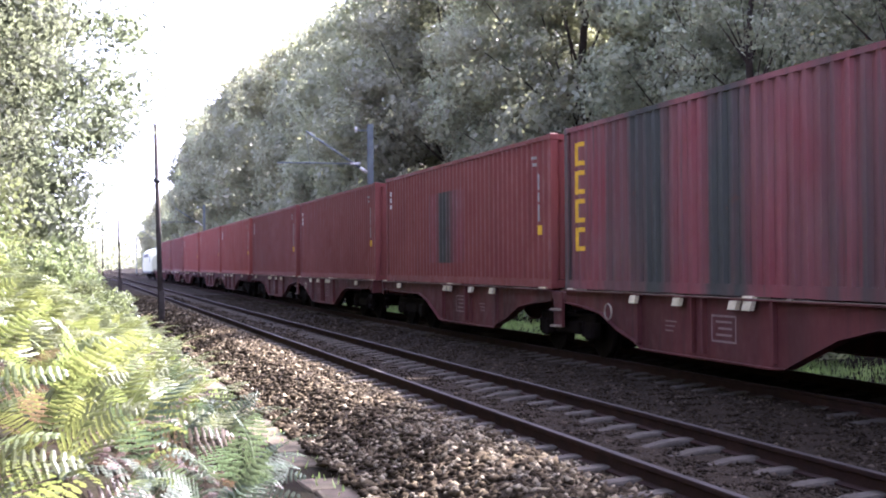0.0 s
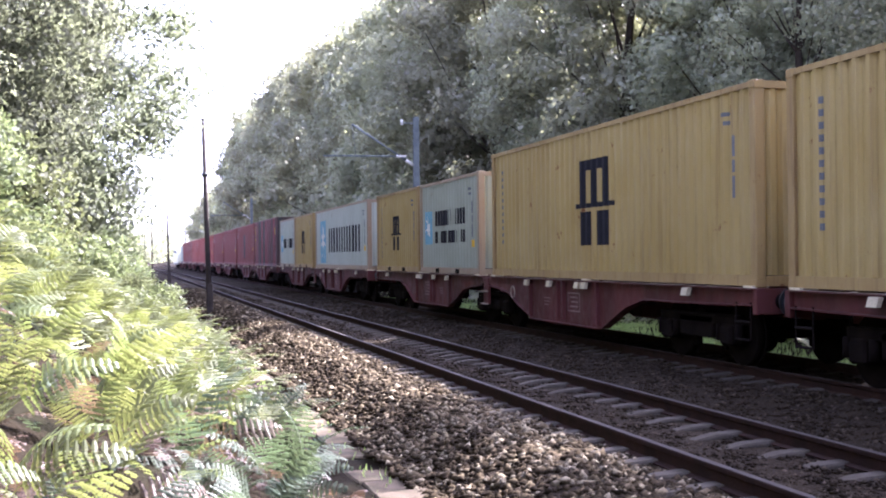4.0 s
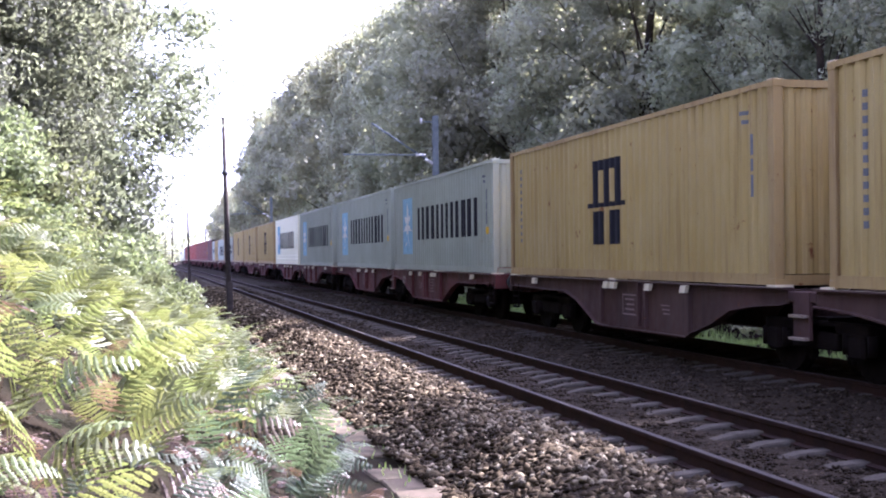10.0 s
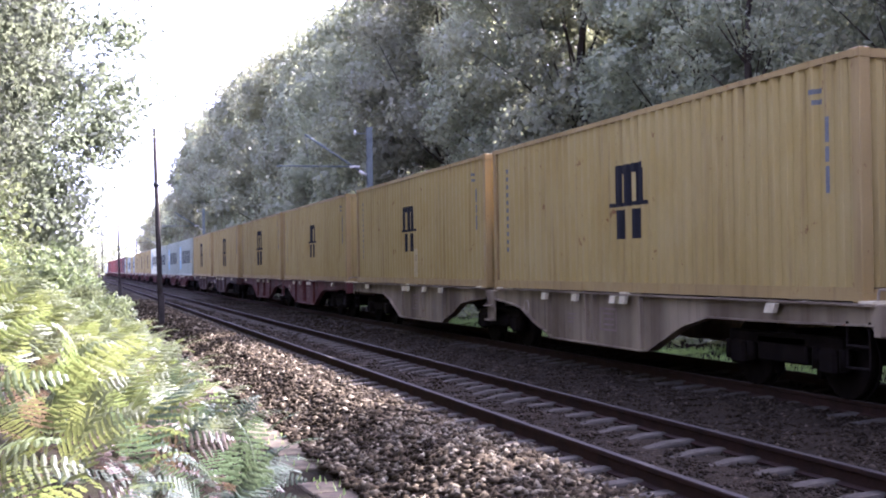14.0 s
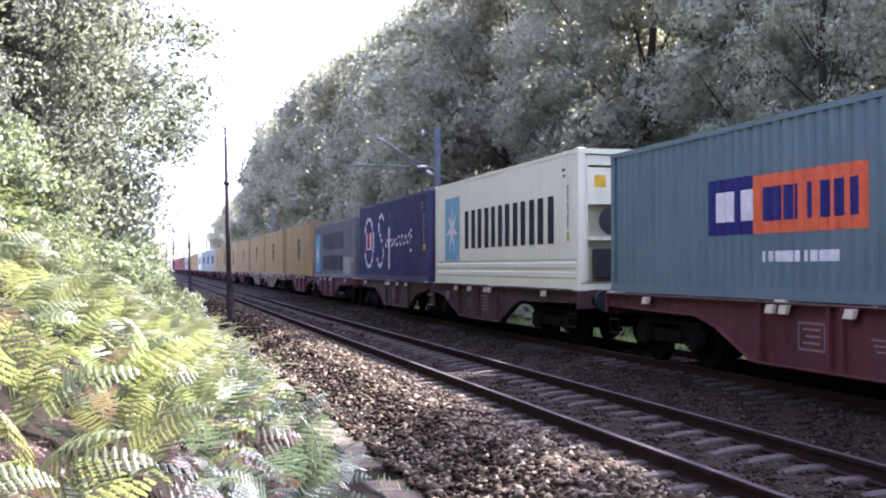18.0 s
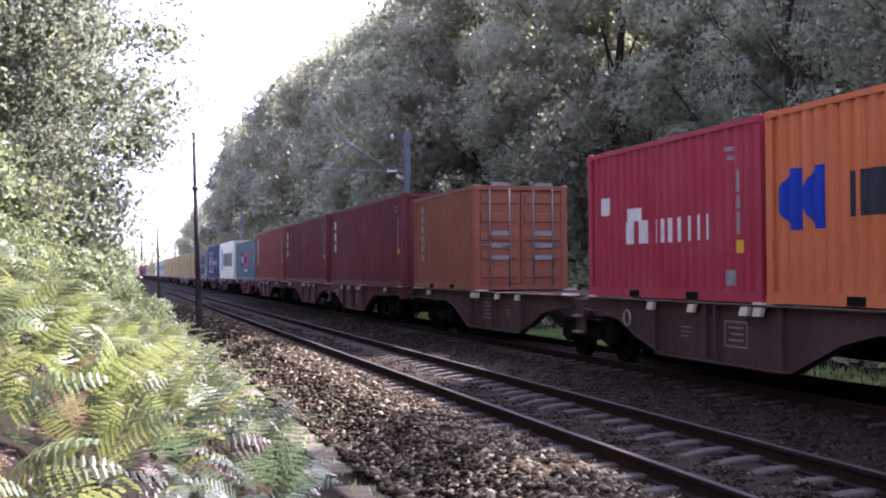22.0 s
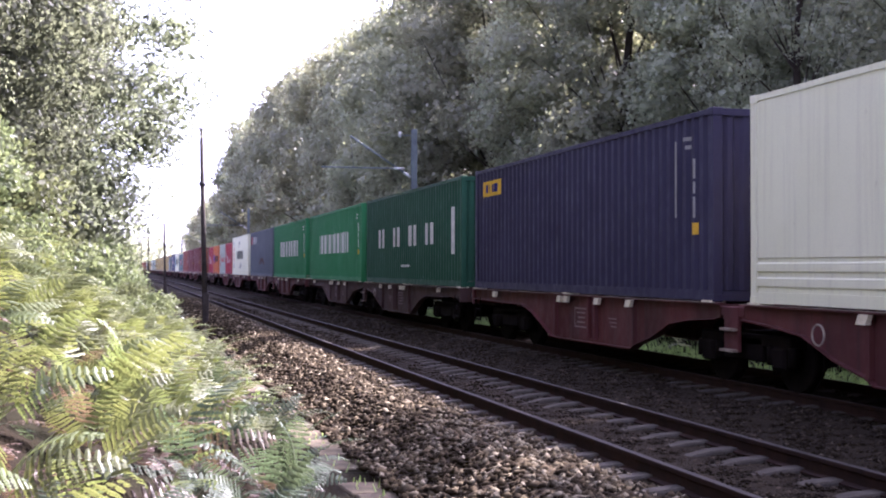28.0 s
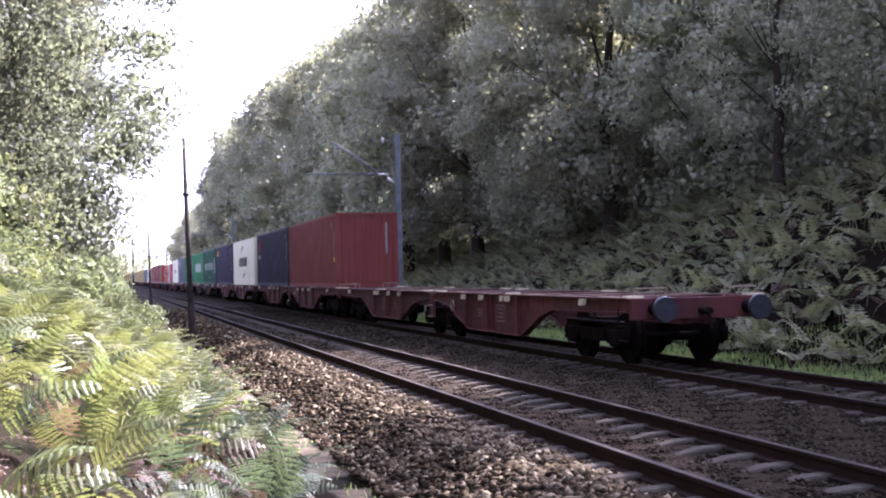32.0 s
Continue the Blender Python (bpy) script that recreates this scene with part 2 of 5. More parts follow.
def ground_z(X, Y):
    X, Y = np.broadcast_arrays(np.asarray(X, float), np.asarray(Y, float))
    left = np.interp(X, [-400, -60, -20, -9, -5, -2, -0.6, 0.6, 1.4, 2.0, 2.7], [11, 9.5, 8.2, 6.0, 4.1, 1.85, 0.7, 0.1, -0.25, -0.5, -0.55])
    fade = np.interp(Y, [60, 260], [1, 0.25])
    h = bank(Y)
    s = np.interp(X, [12.2, 14.4, 20.5, 26, 60, 400], [0, 0, 1, 1.3, 2.6, 3.2])
    right = -0.55 + np.interp(X, [12.2, 14.4], [0, 0.15]) + s * (h + 0.4)
    wob = 0.10 * np.sin(X * 0.9 + 0.4 * Y) * np.sin(Y * 0.7 - 0.3 * X) + 0.05 * np.sin(2.3 * X + 1.1) * np.sin(1.9 * Y)
    wob = wob * np.where((X > 1.8) & (X < 12.6), 0, 1)
    z = np.where(X < 2.7, np.where(left > 0, left * fade, left), np.where(X > 12.2, right, -0.55))
    return z + wob


rng = np.random.default_rng(7)
xs = np.r_[-900, -400, -150, np.arange(-60, -10, 3.0), np.arange(-10, 2.8, 0.4), 7, 12.0, np.arange(12.4, 22, 0.6), np.arange(22, 60, 3.0), 150, 400, 900]
ys = np.r_[-300, -120, -60, -30, np.arange(-12, 60, 1.0), np.arange(60, 200, 5.0), 250, 350, 500, 800, 1500, 3000]
tagged(new("ground", grid_mesh("ground", xs, ys, ground_z, M_EARTH)), "earth banks of the railway cutting with leaf litter", "ground", kind="structure")


def ballast_z(X, Y):
    z = np.interp(X, [2.62, 2.75, 3.45, 4.1, 4.4, 6.1, 6.5, 7.3, 8.3, 11.3, 12.25], [-0.52, -0.47, -0.165, -0.165, -0.185, -0.185, -0.175, -0.2, -0.165, -0.165, -0.54])
    return z + 0.014 * np.sin(X * 9 + Y * 2.3) * np.sin(Y * 7 - X * 3) + 0.02 * np.sin(X * 2.1) * np.sin(Y * 1.3)


xs = np.r_[2.62, 2.75, 3.0, 3.25, np.arange(3.45, 11.3, 0.35), 11.3, 11.8, 12.25]
ys = np.r_[-300, -60, np.arange(-20, 60, 0.5), np.arange(60, 200, 4.0), 300, 500, 900, 2500]
tagged(new("track_bed", grid_mesh("track_bed", xs, ys, ballast_z, M_BALLAST)), "brown crushed-stone ballast bed of the double track", "track bed", kind="structure")


def rail_profile():
    return [(-0.07, -0.17), (0.07, -0.17), (0.07, -0.155), (0.012, -0.14), (0.012, -0.045), (0.036, -0.035), (0.036, -0.004), (0.03, 0.0),
            (-0.03, 0.0), (-0.036, -0.004), (-0.036, -0.035), (-0.012, -0.045), (-0.012, -0.14), (-0.07, -0.155)]


def rail(x, label):
    ob = tagged(new("rail"), label, "rail", "running rails", "structure")
    ob.location = (x, 0, 0)
    prof = rail_profile()
    web, head = bmesh.new(), bmesh.new()
    ends = (-300.0, 900.0)
    for bm, idx in ((web, list(range(len(prof)))), (head, None)):
        if idx is None:
            box(bm, -0.0325, 0.0325, ends[0], ends[1], -0.003, 0.003)
            continue
        a, b = [[bm.verts.new((px, y, pz)) for px, pz in prof] for y in ends]
        for i in range(len(prof)):
            j = (i + 1) % len(prof)
            bm.faces.new((a[i], a[j], b[j], b[i]))
        bm.faces.new(a[::-1]), bm.faces.new(b)
    part("rail_web", web, M_RAILRUST, ob, "rust-brown rail foot and web")
    part("rail_head", head, M_STEEL, ob, "worn shiny running surface")


for tx in (TRACK_NEAR, TRACK_FAR):
    for s in (-0.7525, 0.7525):
        rail(tx + s, "long steel running rail with rusty sides")


# ---- concrete trough lids beside the ballast ----
trough = tagged(new("cable_trough"), "row of worn beige concrete trough lids, partly overgrown", "cable trough", kind="structure")
rs = random.Random(12)
lid = bmesh.new()
box(lid, -0.25, 0.25, -0.365, 0.365, -0.09, 0.0, bevel=0.018)
lid_mesh = bpy.data.meshes.new("trough_lid")
lid.to_mesh(lid_mesh)
lid.free()
lid_mesh.materials.append(M_SLAB)
for k in range(-14, 70):
    if k > 9 and rs.random() < 0.35:
        continue
    ob = new("trough_lid", lid_mesh)
    ob.parent = trough
    ob.matrix_basis = pose(2.38 + rs.uniform(-0.04, 0.04), 4.0 + 0.75 * k, -0.465 + rs.uniform(-0.05, 0.02), rs.uniform(-3.5, 3.5), rs.uniform(-5, 5), rs.uniform(-4, 4))


# ---- foliage generators ----
def leaves(centres, normals, size, aspect=0.6, spread=0.7, seed=1):
    """Folded four-cornered leaves or leaf sprays at the centres, facing roughly along the normals."""
    r = np.random.default_rng(seed)
    n = len(centres)
    N = normals + spread * r.normal(size=(n, 3))
    N /= np.linalg.norm(N, axis=1)[:, None] + 1e-9
    A = np.cross(N, r.normal(size=(n, 3)))
    A /= np.linalg.norm(A, axis=1)[:, None] + 1e-9
    B = np.cross(N, A)
    s = size * r.uniform(0.6, 1.35, (n, 1))
    bend = N * s * r.uniform(-0.25, 0.25, (n, 1))
    return np.stack([centres - A * s, centres + B * s * aspect + bend, centres + A * s, centres - B * s * aspect + bend], 1)


def crown_points(r, n, lobes, inner=0.25):
    """Points over the skins of many overlapping lobes: rows of x, y, z, rx, rz."""
    lobes = np.array(lobes)
    w = lobes[:, 3] ** 2
    k = r.choice(len(lobes), n, p=w / w.sum())
    d = r.normal(size=(n, 3))
    d /= np.linalg.norm(d, axis=1)[:, None]
    rad = 1 - inner * r.random((n, 1)) ** 2
    lump = 1 + 0.3 * np.sin(d[:, :1] * 7 + k[:, None]) * np.sin(d[:, 1:2] * 6 + 2 * k[:, None]) + 0.1 * np.sin(d[:, 2:3] * 9 + k[:, None])
    L = lobes[k]
    P = L[:, :3] + d * rad * lump * np.stack([L[:, 3], L[:, 3], L[:, 4]], 1)
    return P, d


def crown_mesh(name, seed, height, radius, base, n, size, mat, lean=0.0, full=False):
    """A broad-leaved crown from base to height, built of some thirty lobes, uneven and gapped."""
    r = np.random.default_rng(seed)
    lobes = []
    count = 60 if full else 38
    for i in range(count):
        u = (i + r.random()) / count
        z = base + (height - base) * u * 0.93
        w = radius * (0.5 + 0.62 * math.sin(math.pi * min(1, 0.15 + u * 0.87))) * r.uniform(0.6, 1.0)
        if full:                              # leafy down to the ground, overhanging higher up
            w = radius * (0.62 + 0.46 * math.sin(math.pi / 2 * min(1.0, u / 0.45)) ** 2 - 0.3 * max(0.0, u - 0.75)) * r.uniform(0.75, 1.0)
        a = i * 2.4 + r.uniform(-0.4, 0.4)
        rr = radius * r.uniform(0.22, 0.4)
        lobes.append((math.cos(a) * (w - rr * 0.6) + lean * u, math.sin(a) * (w - rr * 0.6), z, rr, rr * r.uniform(0.6, 0.85)))
    P, d = crown_points(r, n, lobes, 0.2)
    V = leaves(P, d, size, 0.7, 0.5, seed + 5)
    core = [(x, y, z, q * 0.68, h * 0.68) for x, y, z, q, h in lobes]
    P, d = crown_points(r, n // 5, core, 0.5)
    return soup(name, np.concatenate([V, leaves(P, d, size * 2.0, 0.7, 0.35, seed + 6)]), mat), lobes


def trunk_mesh(seed, lobes, height, r0, base_z=0.0):
    r = random.Random(seed)
    bm = bmesh.new()
    pts = [Vector((0, 0, base_z - 0.4))]
    for i in range(1, 7):
        pts.append(Vector((r.uniform(-0.18, 0.18) * i * 0.5, r.uniform(-0.18, 0.18) * i * 0.5, height * 0.8 * i / 6)))
    for i in range(6):
        tube(bm, pts[i], pts[i + 1], r0 * (1 - i / 7.0) * (1.25 if i == 0 else 1), r0 * (1 - (i + 1) / 7.0), 9, cap=False)
    for L in lobes[::2]:
        z = L[2]
        k = min(5, max(1, int(z * 0.62 / (height * 0.8) * 6)))
        a, b = pts[k], Vector(L[:3])
        mid = (a + b) / 2 + Vector((0, 0, -0.25 + r.uniform(0, 0.5)))
        tube(bm, a, mid, r0 * 0.22, r0 * 0.12, 6, cap=False)
        tube(bm, mid, b, r0 * 0.12, r0 * 0.04, 5, cap=False)
        for _ in range(2):
            c = b + Vector((r.uniform(-1, 1), r.uniform(-1, 1), r.uniform(-0.3, 0.8))) * L[3] * 0.7
            tube(bm, b, c, r0 * 0.04, r0 * 0.012, 4, cap=False)
    return bm


def tree_kind(name, label, seed, height, radius, base, n, size, mat, lean=0.0, full=False):
    ob = thing(name, label, "tree", "trees along the cutting")
    me, lobes = crown_mesh("crown", seed, height, radius, base, n, size, mat, lean, full)
    cr = new("crown", me)
    cr.parent = ob
    part("trunk", trunk_mesh(seed, lobes, height, (0.009 if full else 0.016) * height + 0.05), M_BARK, ob, "dark forked trunk and limbs")
    return ob


# ---- right-hand wood ----
def put_tree(src, x, y, h, h0, turn, first):
    s = h / h0
    m = Matrix.Translation((x, y, float(ground_z(x, y)) - 0.1)) @ Matrix.Rotation(turn, 4, "Z")
    if first:
        src.matrix_basis = m
        src.scale = (s, s, s)
        return src
    src_scale = src.scale.copy()
    src.scale = (s, s, s)
    ob = copy_thing(src, m)
    src.scale = src_scale
    return ob


near_edge = [tree_kind("forest_tree", "tall leafy oak at the wood's edge with a dense dark crown", 11 + i, 16.0, 4.6, 2.2 if i < 2 else 1.0, 32000, 0.09, M_LEAF) for i in range(3)]
open_edge = [tree_kind("forest_tree", "open-crowned oak with dark forked limbs showing through its leaves", 17 + i, 16.0, 4.4, 3.4, 13000, 0.08, M_LEAF) for i in range(2)]
far_edge = [tree_kind("forest_tree", "distant leafy tree in the hazy wall of woodland", 21 + i, 16.0, 4.8, 0.8, 16000, 0.125, M_LEAF) for i in range(3)]
inner = [tree_kind("forest_tree", "tall slender tree inside the shaded wood", 31 + i, 17.0, 4.4, 4.5, 4000, 0.2, M_LEAF) for i in range(2)]
rr = random.Random(5)
used = set()


def plant(kinds, x, y, h, h0):
    src = rr.choice(kinds)
    put_tree(src, x, y, h, h0, rr.uniform(0, 6.28), src.name not in used)
    used.add(src.name)


# front row along the top of the bank
y = 4.0
while y < 345:
    h = float(np.interp(y, [4, 23.5, 24.5, 35.5, 36.5, 45, 60, 90, 120, 195, 205, 400], [14.6, 14.6, 10.2, 10.4, 14.8, 15.9, 18.3, 21.7, 23.0, 23.6, 17.5, 18.5])) * (rr.uniform(0.98, 1.03) if y < 42 else rr.uniform(0.9, 1.07))
    x = float(np.interp(y, [4, 20, 60, 200, 210, 400], [22.0, 20.8, 20.3, 19.4, 20.5, 20.5])) + rr.uniform(-0.9, 1.6) * (0.4 if y < 38 else 1)
    plant(open_edge if 18 < y < 38 else near_edge[:2] if y < 38 else near_edge if y < 72 else far_edge, x, y, h, 16.0)
    y += float(np.interp(y, [4, 80, 200, 400], [5.6, 6.6, 9.0, 16]))
for row, x0 in enumerate((27.0, 33.5)):
    y = 0.0 + 3 * row
    while y < 120:
        plant(inner, x0 + rr.uniform(-1.5, 1.5), y, rr.uniform(10.5, 12.5) + (4.5 if y > 55 else 0), 17.0)
        y += 4.6 + 0.04 * y

deep = [tree_kind("forest_tree", "tree deep in the wood, or added out of view behind", 41, 16.0, 4.6, 0.8, 3200, 0.32, M_LEAF)]
for row, x0 in enumerate((39.0, 46.0)):
    y = -6.0 + 2 * row
    while y < 75:
        plant(deep, x0 + rr.uniform(-1.2, 1.2), y, rr.uniform(8.5, 10.5), 16.0)
        y += 4.8
y = -6.0
while y > -60:                                # unseen trees added on the near bank to block rear sky, for rib contrast
    plant(deep, -6.2 + rr.uniform(-0.8, 0.8), y, rr.uniform(13, 15), 16.0)
    y -= 5.0
y = -4.0
while y > -62:                                # the wood goes on behind
    plant(deep, 21.5 + rr.uniform(-1, 1), y, rr.uniform(13, 15), 16.0)
    plant(deep, -10.5 + rr.uniform(-1.5, 1.5), y - 4, rr.uniform(10, 13), 16.0)
    y -= 6.5
y = 14.0
while y < 48:
    plant(inner, 25.5 + rr.uniform(-0.8, 0.8), y, rr.uniform(12.6, 13.6), 17.0)
    y += 3.6

# ---- trees on the sunny bank ----
sunny = [tree_kind("bank_tree", "sunlit pale-green broad-leaved tree leaning over the bank", 51 + i, 15.0, 4.7, 0.4, 78000, 0.058, M_LEAFL, 0.3, True) for i in range(2)]
sunny_far = [tree_kind("bank_tree", "sunlit distant broad-leaved tree on the bank", 61 + i, 15.0, 4.7, 0.4, 9000, 0.15, M_LEAFL, 0.4, True) for i in range(2)]
rr = random.Random(15)
for x, y, h in ((-2.25, 35.0, 14.8), (-3.6, 31.0, 12.0), (-5.3, 26.5, 13.0), (-7.6, 19.5, 12.5), (-4.5, 45.0, 14.0), (-12, 26.0, 14.0)):
    plant(sunny, x, y, h, 15.0)
for x, y, h in ((-5.1, 56.0, 13.0), (-5.5, 68.0, 12.5), (-6.0, 84.0, 12.0), (-6, 104.0, 12.0), (-7, 130.0, 12.0), (-8, 165.0, 12.0), (-14, 44.0, 15.0), (-13, 62.0, 15.0), (-13, 12.0, 13.0)):
    plant(sunny_far, x, y, h, 15.0)

# ---- woods that close the view along the line ----
r = np.random.default_rng(77)
lob = [(r.uniform(-160, 190), r.uniform(600, 760), r.uniform(2, 13), r.uniform(6, 11), r.uniform(5, 8)) for _ in range(190)]
P, d = crown_points(r, 26000, lob)
tagged(new("distant_wood", soup("distant_wood", leaves(P, d, 1.1, 0.7, 0.6, 3), M_LEAF)), "hazy distant woodland beyond the end of the line", "woodland", kind="stuff")


# ---- shrubs ----
def bush_kind(label, seed, n, size, mat, radius=1.1, height=1.5, stems=4):
    r = np.random.default_rng(seed)
    ob = thing("shrub", label, "shrub", "shrubs on the banks")
    lobes = [(r.normal(0, radius * 0.45), r.normal(0, radius * 0.45), height * r.uniform(0.25, 0.8), radius * r.uniform(0.3, 0.55), height * r.uniform(0.2, 0.35)) for _ in range(14)]
    P, d = crown_points(r, n, lobes, 0.5)
    cr = new("leaf_mass", soup("leaf_mass", leaves(P, d, size, 0.55, 0.9, seed), mat))
    cr.parent = ob
    for L in lobes[:stems]:
        bm = bmesh.new()
        tube(bm, (L[0] * 0.2, L[1] * 0.2, -0.3), L[:3], 0.02, 0.008, 5, cap=False)
        part("stem", bm, M_BARK, ob, "thin brown stem")
    return ob


def put(src, x, y, s, turn, z=None):
    z = float(ground_z(x, y)) if z is None else z
    first = src.name not in used
    used.add(src.name)
    m = Matrix.Translation((x, y, z)) @ Matrix.Rotation(turn, 4, "Z")
    old = src.scale.copy()
    src.scale = (s, s, s)
    if first:
        src.matrix_basis = m @ Matrix.Diagonal((s, s, s, 1))
        return src
    ob = copy_thing(src, m)
    src.scale = old
    return ob


sun_bush = [bush_kind("sunlit bramble and hazel shrub on the bank", 71 + i, 3800, 0.058, M_BRAMBLE) for i in range(3)]
dark_bush = [bush_kind("shaded undergrowth shrub at the foot of the wood", 81 + i, 1500, 0.10, M_LEAF, 1.8, 2.6, 1) for i in range(2)]
for x, y, s in ((-2.6, 15.5, 1.0), (-3.6, 13.0, 1.1), (-1.6, 19.0, 1.0), (-3.0, 21.0, 1.3), (-0.9, 24.0, 1.0), (-2.2, 26.0, 1.3), (-0.2, 29.0, 1.1), (-1.6, 31.0, 1.4), (0.3, 35.0, 1.1), (-0.9, 38.0, 1.4), (0.5, 41.5, 1.1),
                (-0.3, 46.0, 1.4), (0.7, 50.0, 1.2), (-0.6, 55.0, 1.6), (0.4, 62.0, 1.5), (-0.4, 70.0, 1.8), (0.2, 80.0, 1.8), (-5.0, 16.0, 1.5), (-6.5, 13.0, 1.5), (-4.8, 24.0, 1.6), (-4.0, 30.0, 1.7), (-0.5, 95.0, 2.2), (-0.5, 115.0, 2.4),
                (0.2, 21.5, 0.7), (0.7, 26.5, 0.7), (0.9, 32.0, 0.8), (1.1, 38.0, 0.8),
                (-3.5, 17.8, 1.6), (-4.3, 20.0, 1.9), (-3.2, 23.5, 1.7), (-4.6, 22.5, 2.0), (-2.6, 28.5, 1.6)):
    if y < 24:                                # bracken overtops them near the path
        s *= 0.72
    if y > 27:                                # low and well back from the line further on
        x, s = x - 0.9, s * 0.8
    put(rr.choice(sun_bush), x, y, s, rr.uniform(0, 6.28))
for row, x0 in enumerate((21.6, 23.2, 25.0, 27.5, 31.0)):
    y = 2.0 + row
    while y < (60 if row < 2 else 110):
        put(rr.choice(dark_bush), x0 + rr.uniform(-0.8, 0.8), y, rr.uniform(0.9, 1.45), rr.uniform(0, 6.28))
        y += 3.0 + 0.05 * y


# ---- bracken ----
def frond(seed, length, pairs, lobes, arch=1.5, start=1.25):
    """One bracken frond growing from the origin and arching over towards +x: four-cornered leaflets."""
    r = np.random.default_rng(seed)
    n = 40
    s = np.linspace(0, 1, n)
    ang = start - arch * s ** 1.3
    px = np.concatenate([[0], np.cumsum(np.cos(ang[:-1]))]) * length / n
    pz = np.concatenate([[0], np.cumsum(np.sin(ang[:-1]))]) * length / n
    out = []

    def at(u):
        return np.array([np.interp(u, s, px), 0.0, np.interp(u, s, pz)])

    for k in range(8):                     # the stalk: narrow crossed strips
        a, b = at(k / 8), at((k + 1) / 8)
        w = 0.006 * (1 - k / 9)
        out.append([a + (0, w, 0), a - (0, w, 0), b - (0, w, 0), b + (0, w, 0)])
        out.append([a + (0, 0, w), a - (0, 0, w), b - (0, 0, w), b + (0, 0, w)])
    for k in range(pairs):
        q = (k + 0.5) / pairs
        u = 0.26 + 0.73 * q
        c = at(u)
        t = at(min(1, u + 0.02)) - at(u - 0.02)
        t /= np.linalg.norm(t)
        nrm = np.array([-t[2], 0, t[0]])
        lp = length * 0.21 * (1 - q) ** 0.75 * (0.7 + 0.3 * min(1, q * 5)) * r.uniform(0.88, 1.1) + 0.012
        for sd in (-1, 1):
            ax = np.array([0, sd, 0]) * 0.93 + t * r.uniform(0.12, 0.3) + nrm * r.uniform(-0.14, 0.04)
            ax /= np.linalg.norm(ax)
            side = np.cross(nrm, ax)
            side /= np.linalg.norm(side)
            if lobes == 1:
                w = lp * 0.27
                m = c + ax * lp * 0.4
                out.append([c, m + side * w - nrm * 0.2 * w, c + ax * lp, m - side * w - nrm * 0.2 * w])
                continue
            for j in range(lobes):
                v0, v1 = j / lobes, (j + 0.82) / lobes
                w = (0.6 * length / pairs * 0.5) * (1 - v0) ** 0.55 * (1.0 if j else 0.7) + 0.002
                for e in (-1, 1):
                    lift = -nrm * w * 0.25 - np.array([0, 0, 1]) * lp * 0.14 * v0 ** 2
                    a, b = c + ax * lp * v0, c + ax * lp * v1
                    d0 = np.array([0, 0, 1]) * -lp * 0.14 * v0 ** 2
                    out.append([a + d0, a + side * e * w + ax * w * 0.35 + lift, b + side * e * w * 0.75 + ax * w * 0.35 + lift, b + d0])
    return np.array(out, np.float32)


FRONDS = [frond(100 + i, 1.0, 13, 5, 1.1 + 0.4 * (i % 3), 1.4 - 0.15 * (i % 2)) for i in range(6)]
green_fronds = [soup("frond", f, M_FERN) for f in FRONDS]
shade_fronds = [soup("frond", f, M_FERNSHADE) for f in FRONDS[:2]]
brown_fronds = [soup("frond", f, M_FERNBROWN) for f in FRONDS[1:3]]
rf = random.Random(21)


def fern(x, y, size, kind):
    label = {"g": "bright green bracken plant with arching fronds on the bank", "b": "bracken plant at the ballast's edge, shade put into its dark blue-green", "w": "half-withered reddish-brown bracken plant"}[kind]
    ob = thing("fern", label, "fern", "bracken on the near bank")
    ob.location = (x, y, float(ground_z(x, y)) - 0.03)
    pool = {"g": green_fronds, "b": shade_fronds, "w": brown_fronds}[kind]
    n = rf.choice((4, 4, 5, 5))
    a0 = rf.uniform(-3.3, -2.0)
    for k in range(n):
        me = rf.choice(pool if not (kind == "g" and y > 6 and rf.random() < 0.1) else brown_fronds)
        fr = new("frond", me)
        fr.parent = ob
        sc = size * rf.uniform(0.7, 1.15)
        turn = a0 + k * 4.6 / n + rf.uniform(-0.4, 0.4)      # fronds reach for the open side
        fr.matrix_basis = Matrix.Rotation(turn, 4, "Z") @ Matrix.Rotation(rf.uniform(-0.35, 0.5), 4, "Y") @ Matrix.Rotation(0.35 * math.cos(turn) + rf.uniform(-0.8, 0.8), 4, "X") @ Matrix.Scale(sc, 4)


placed = []
tries = 0
while len(placed) < 195 and tries < 4000:
    tries += 1
    y = rf.uniform(3.7, 15.5)
    x = rf.uniform(-4.2, 2.0)
    edge_x = float(np.interp(y, [3.6, 6, 10, 16], [0.1, 0.65, 1.4, 1.6]))
    if x > edge_x or any((x - a) ** 2 + (y - b) ** 2 < (0.45 if y < 6.5 else 0.57 if y < 9 else 0.6) ** 2 for a, b in placed):
        continue
    placed.append((x, y))
    near = x > edge_x - (0.5 if y < 8 else 0.8)
    # plants along the ballast's edge take the fronds with painted-in shade
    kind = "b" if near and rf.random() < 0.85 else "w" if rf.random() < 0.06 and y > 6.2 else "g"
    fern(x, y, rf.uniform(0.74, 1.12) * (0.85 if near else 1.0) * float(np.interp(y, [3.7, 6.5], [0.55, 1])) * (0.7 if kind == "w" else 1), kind)


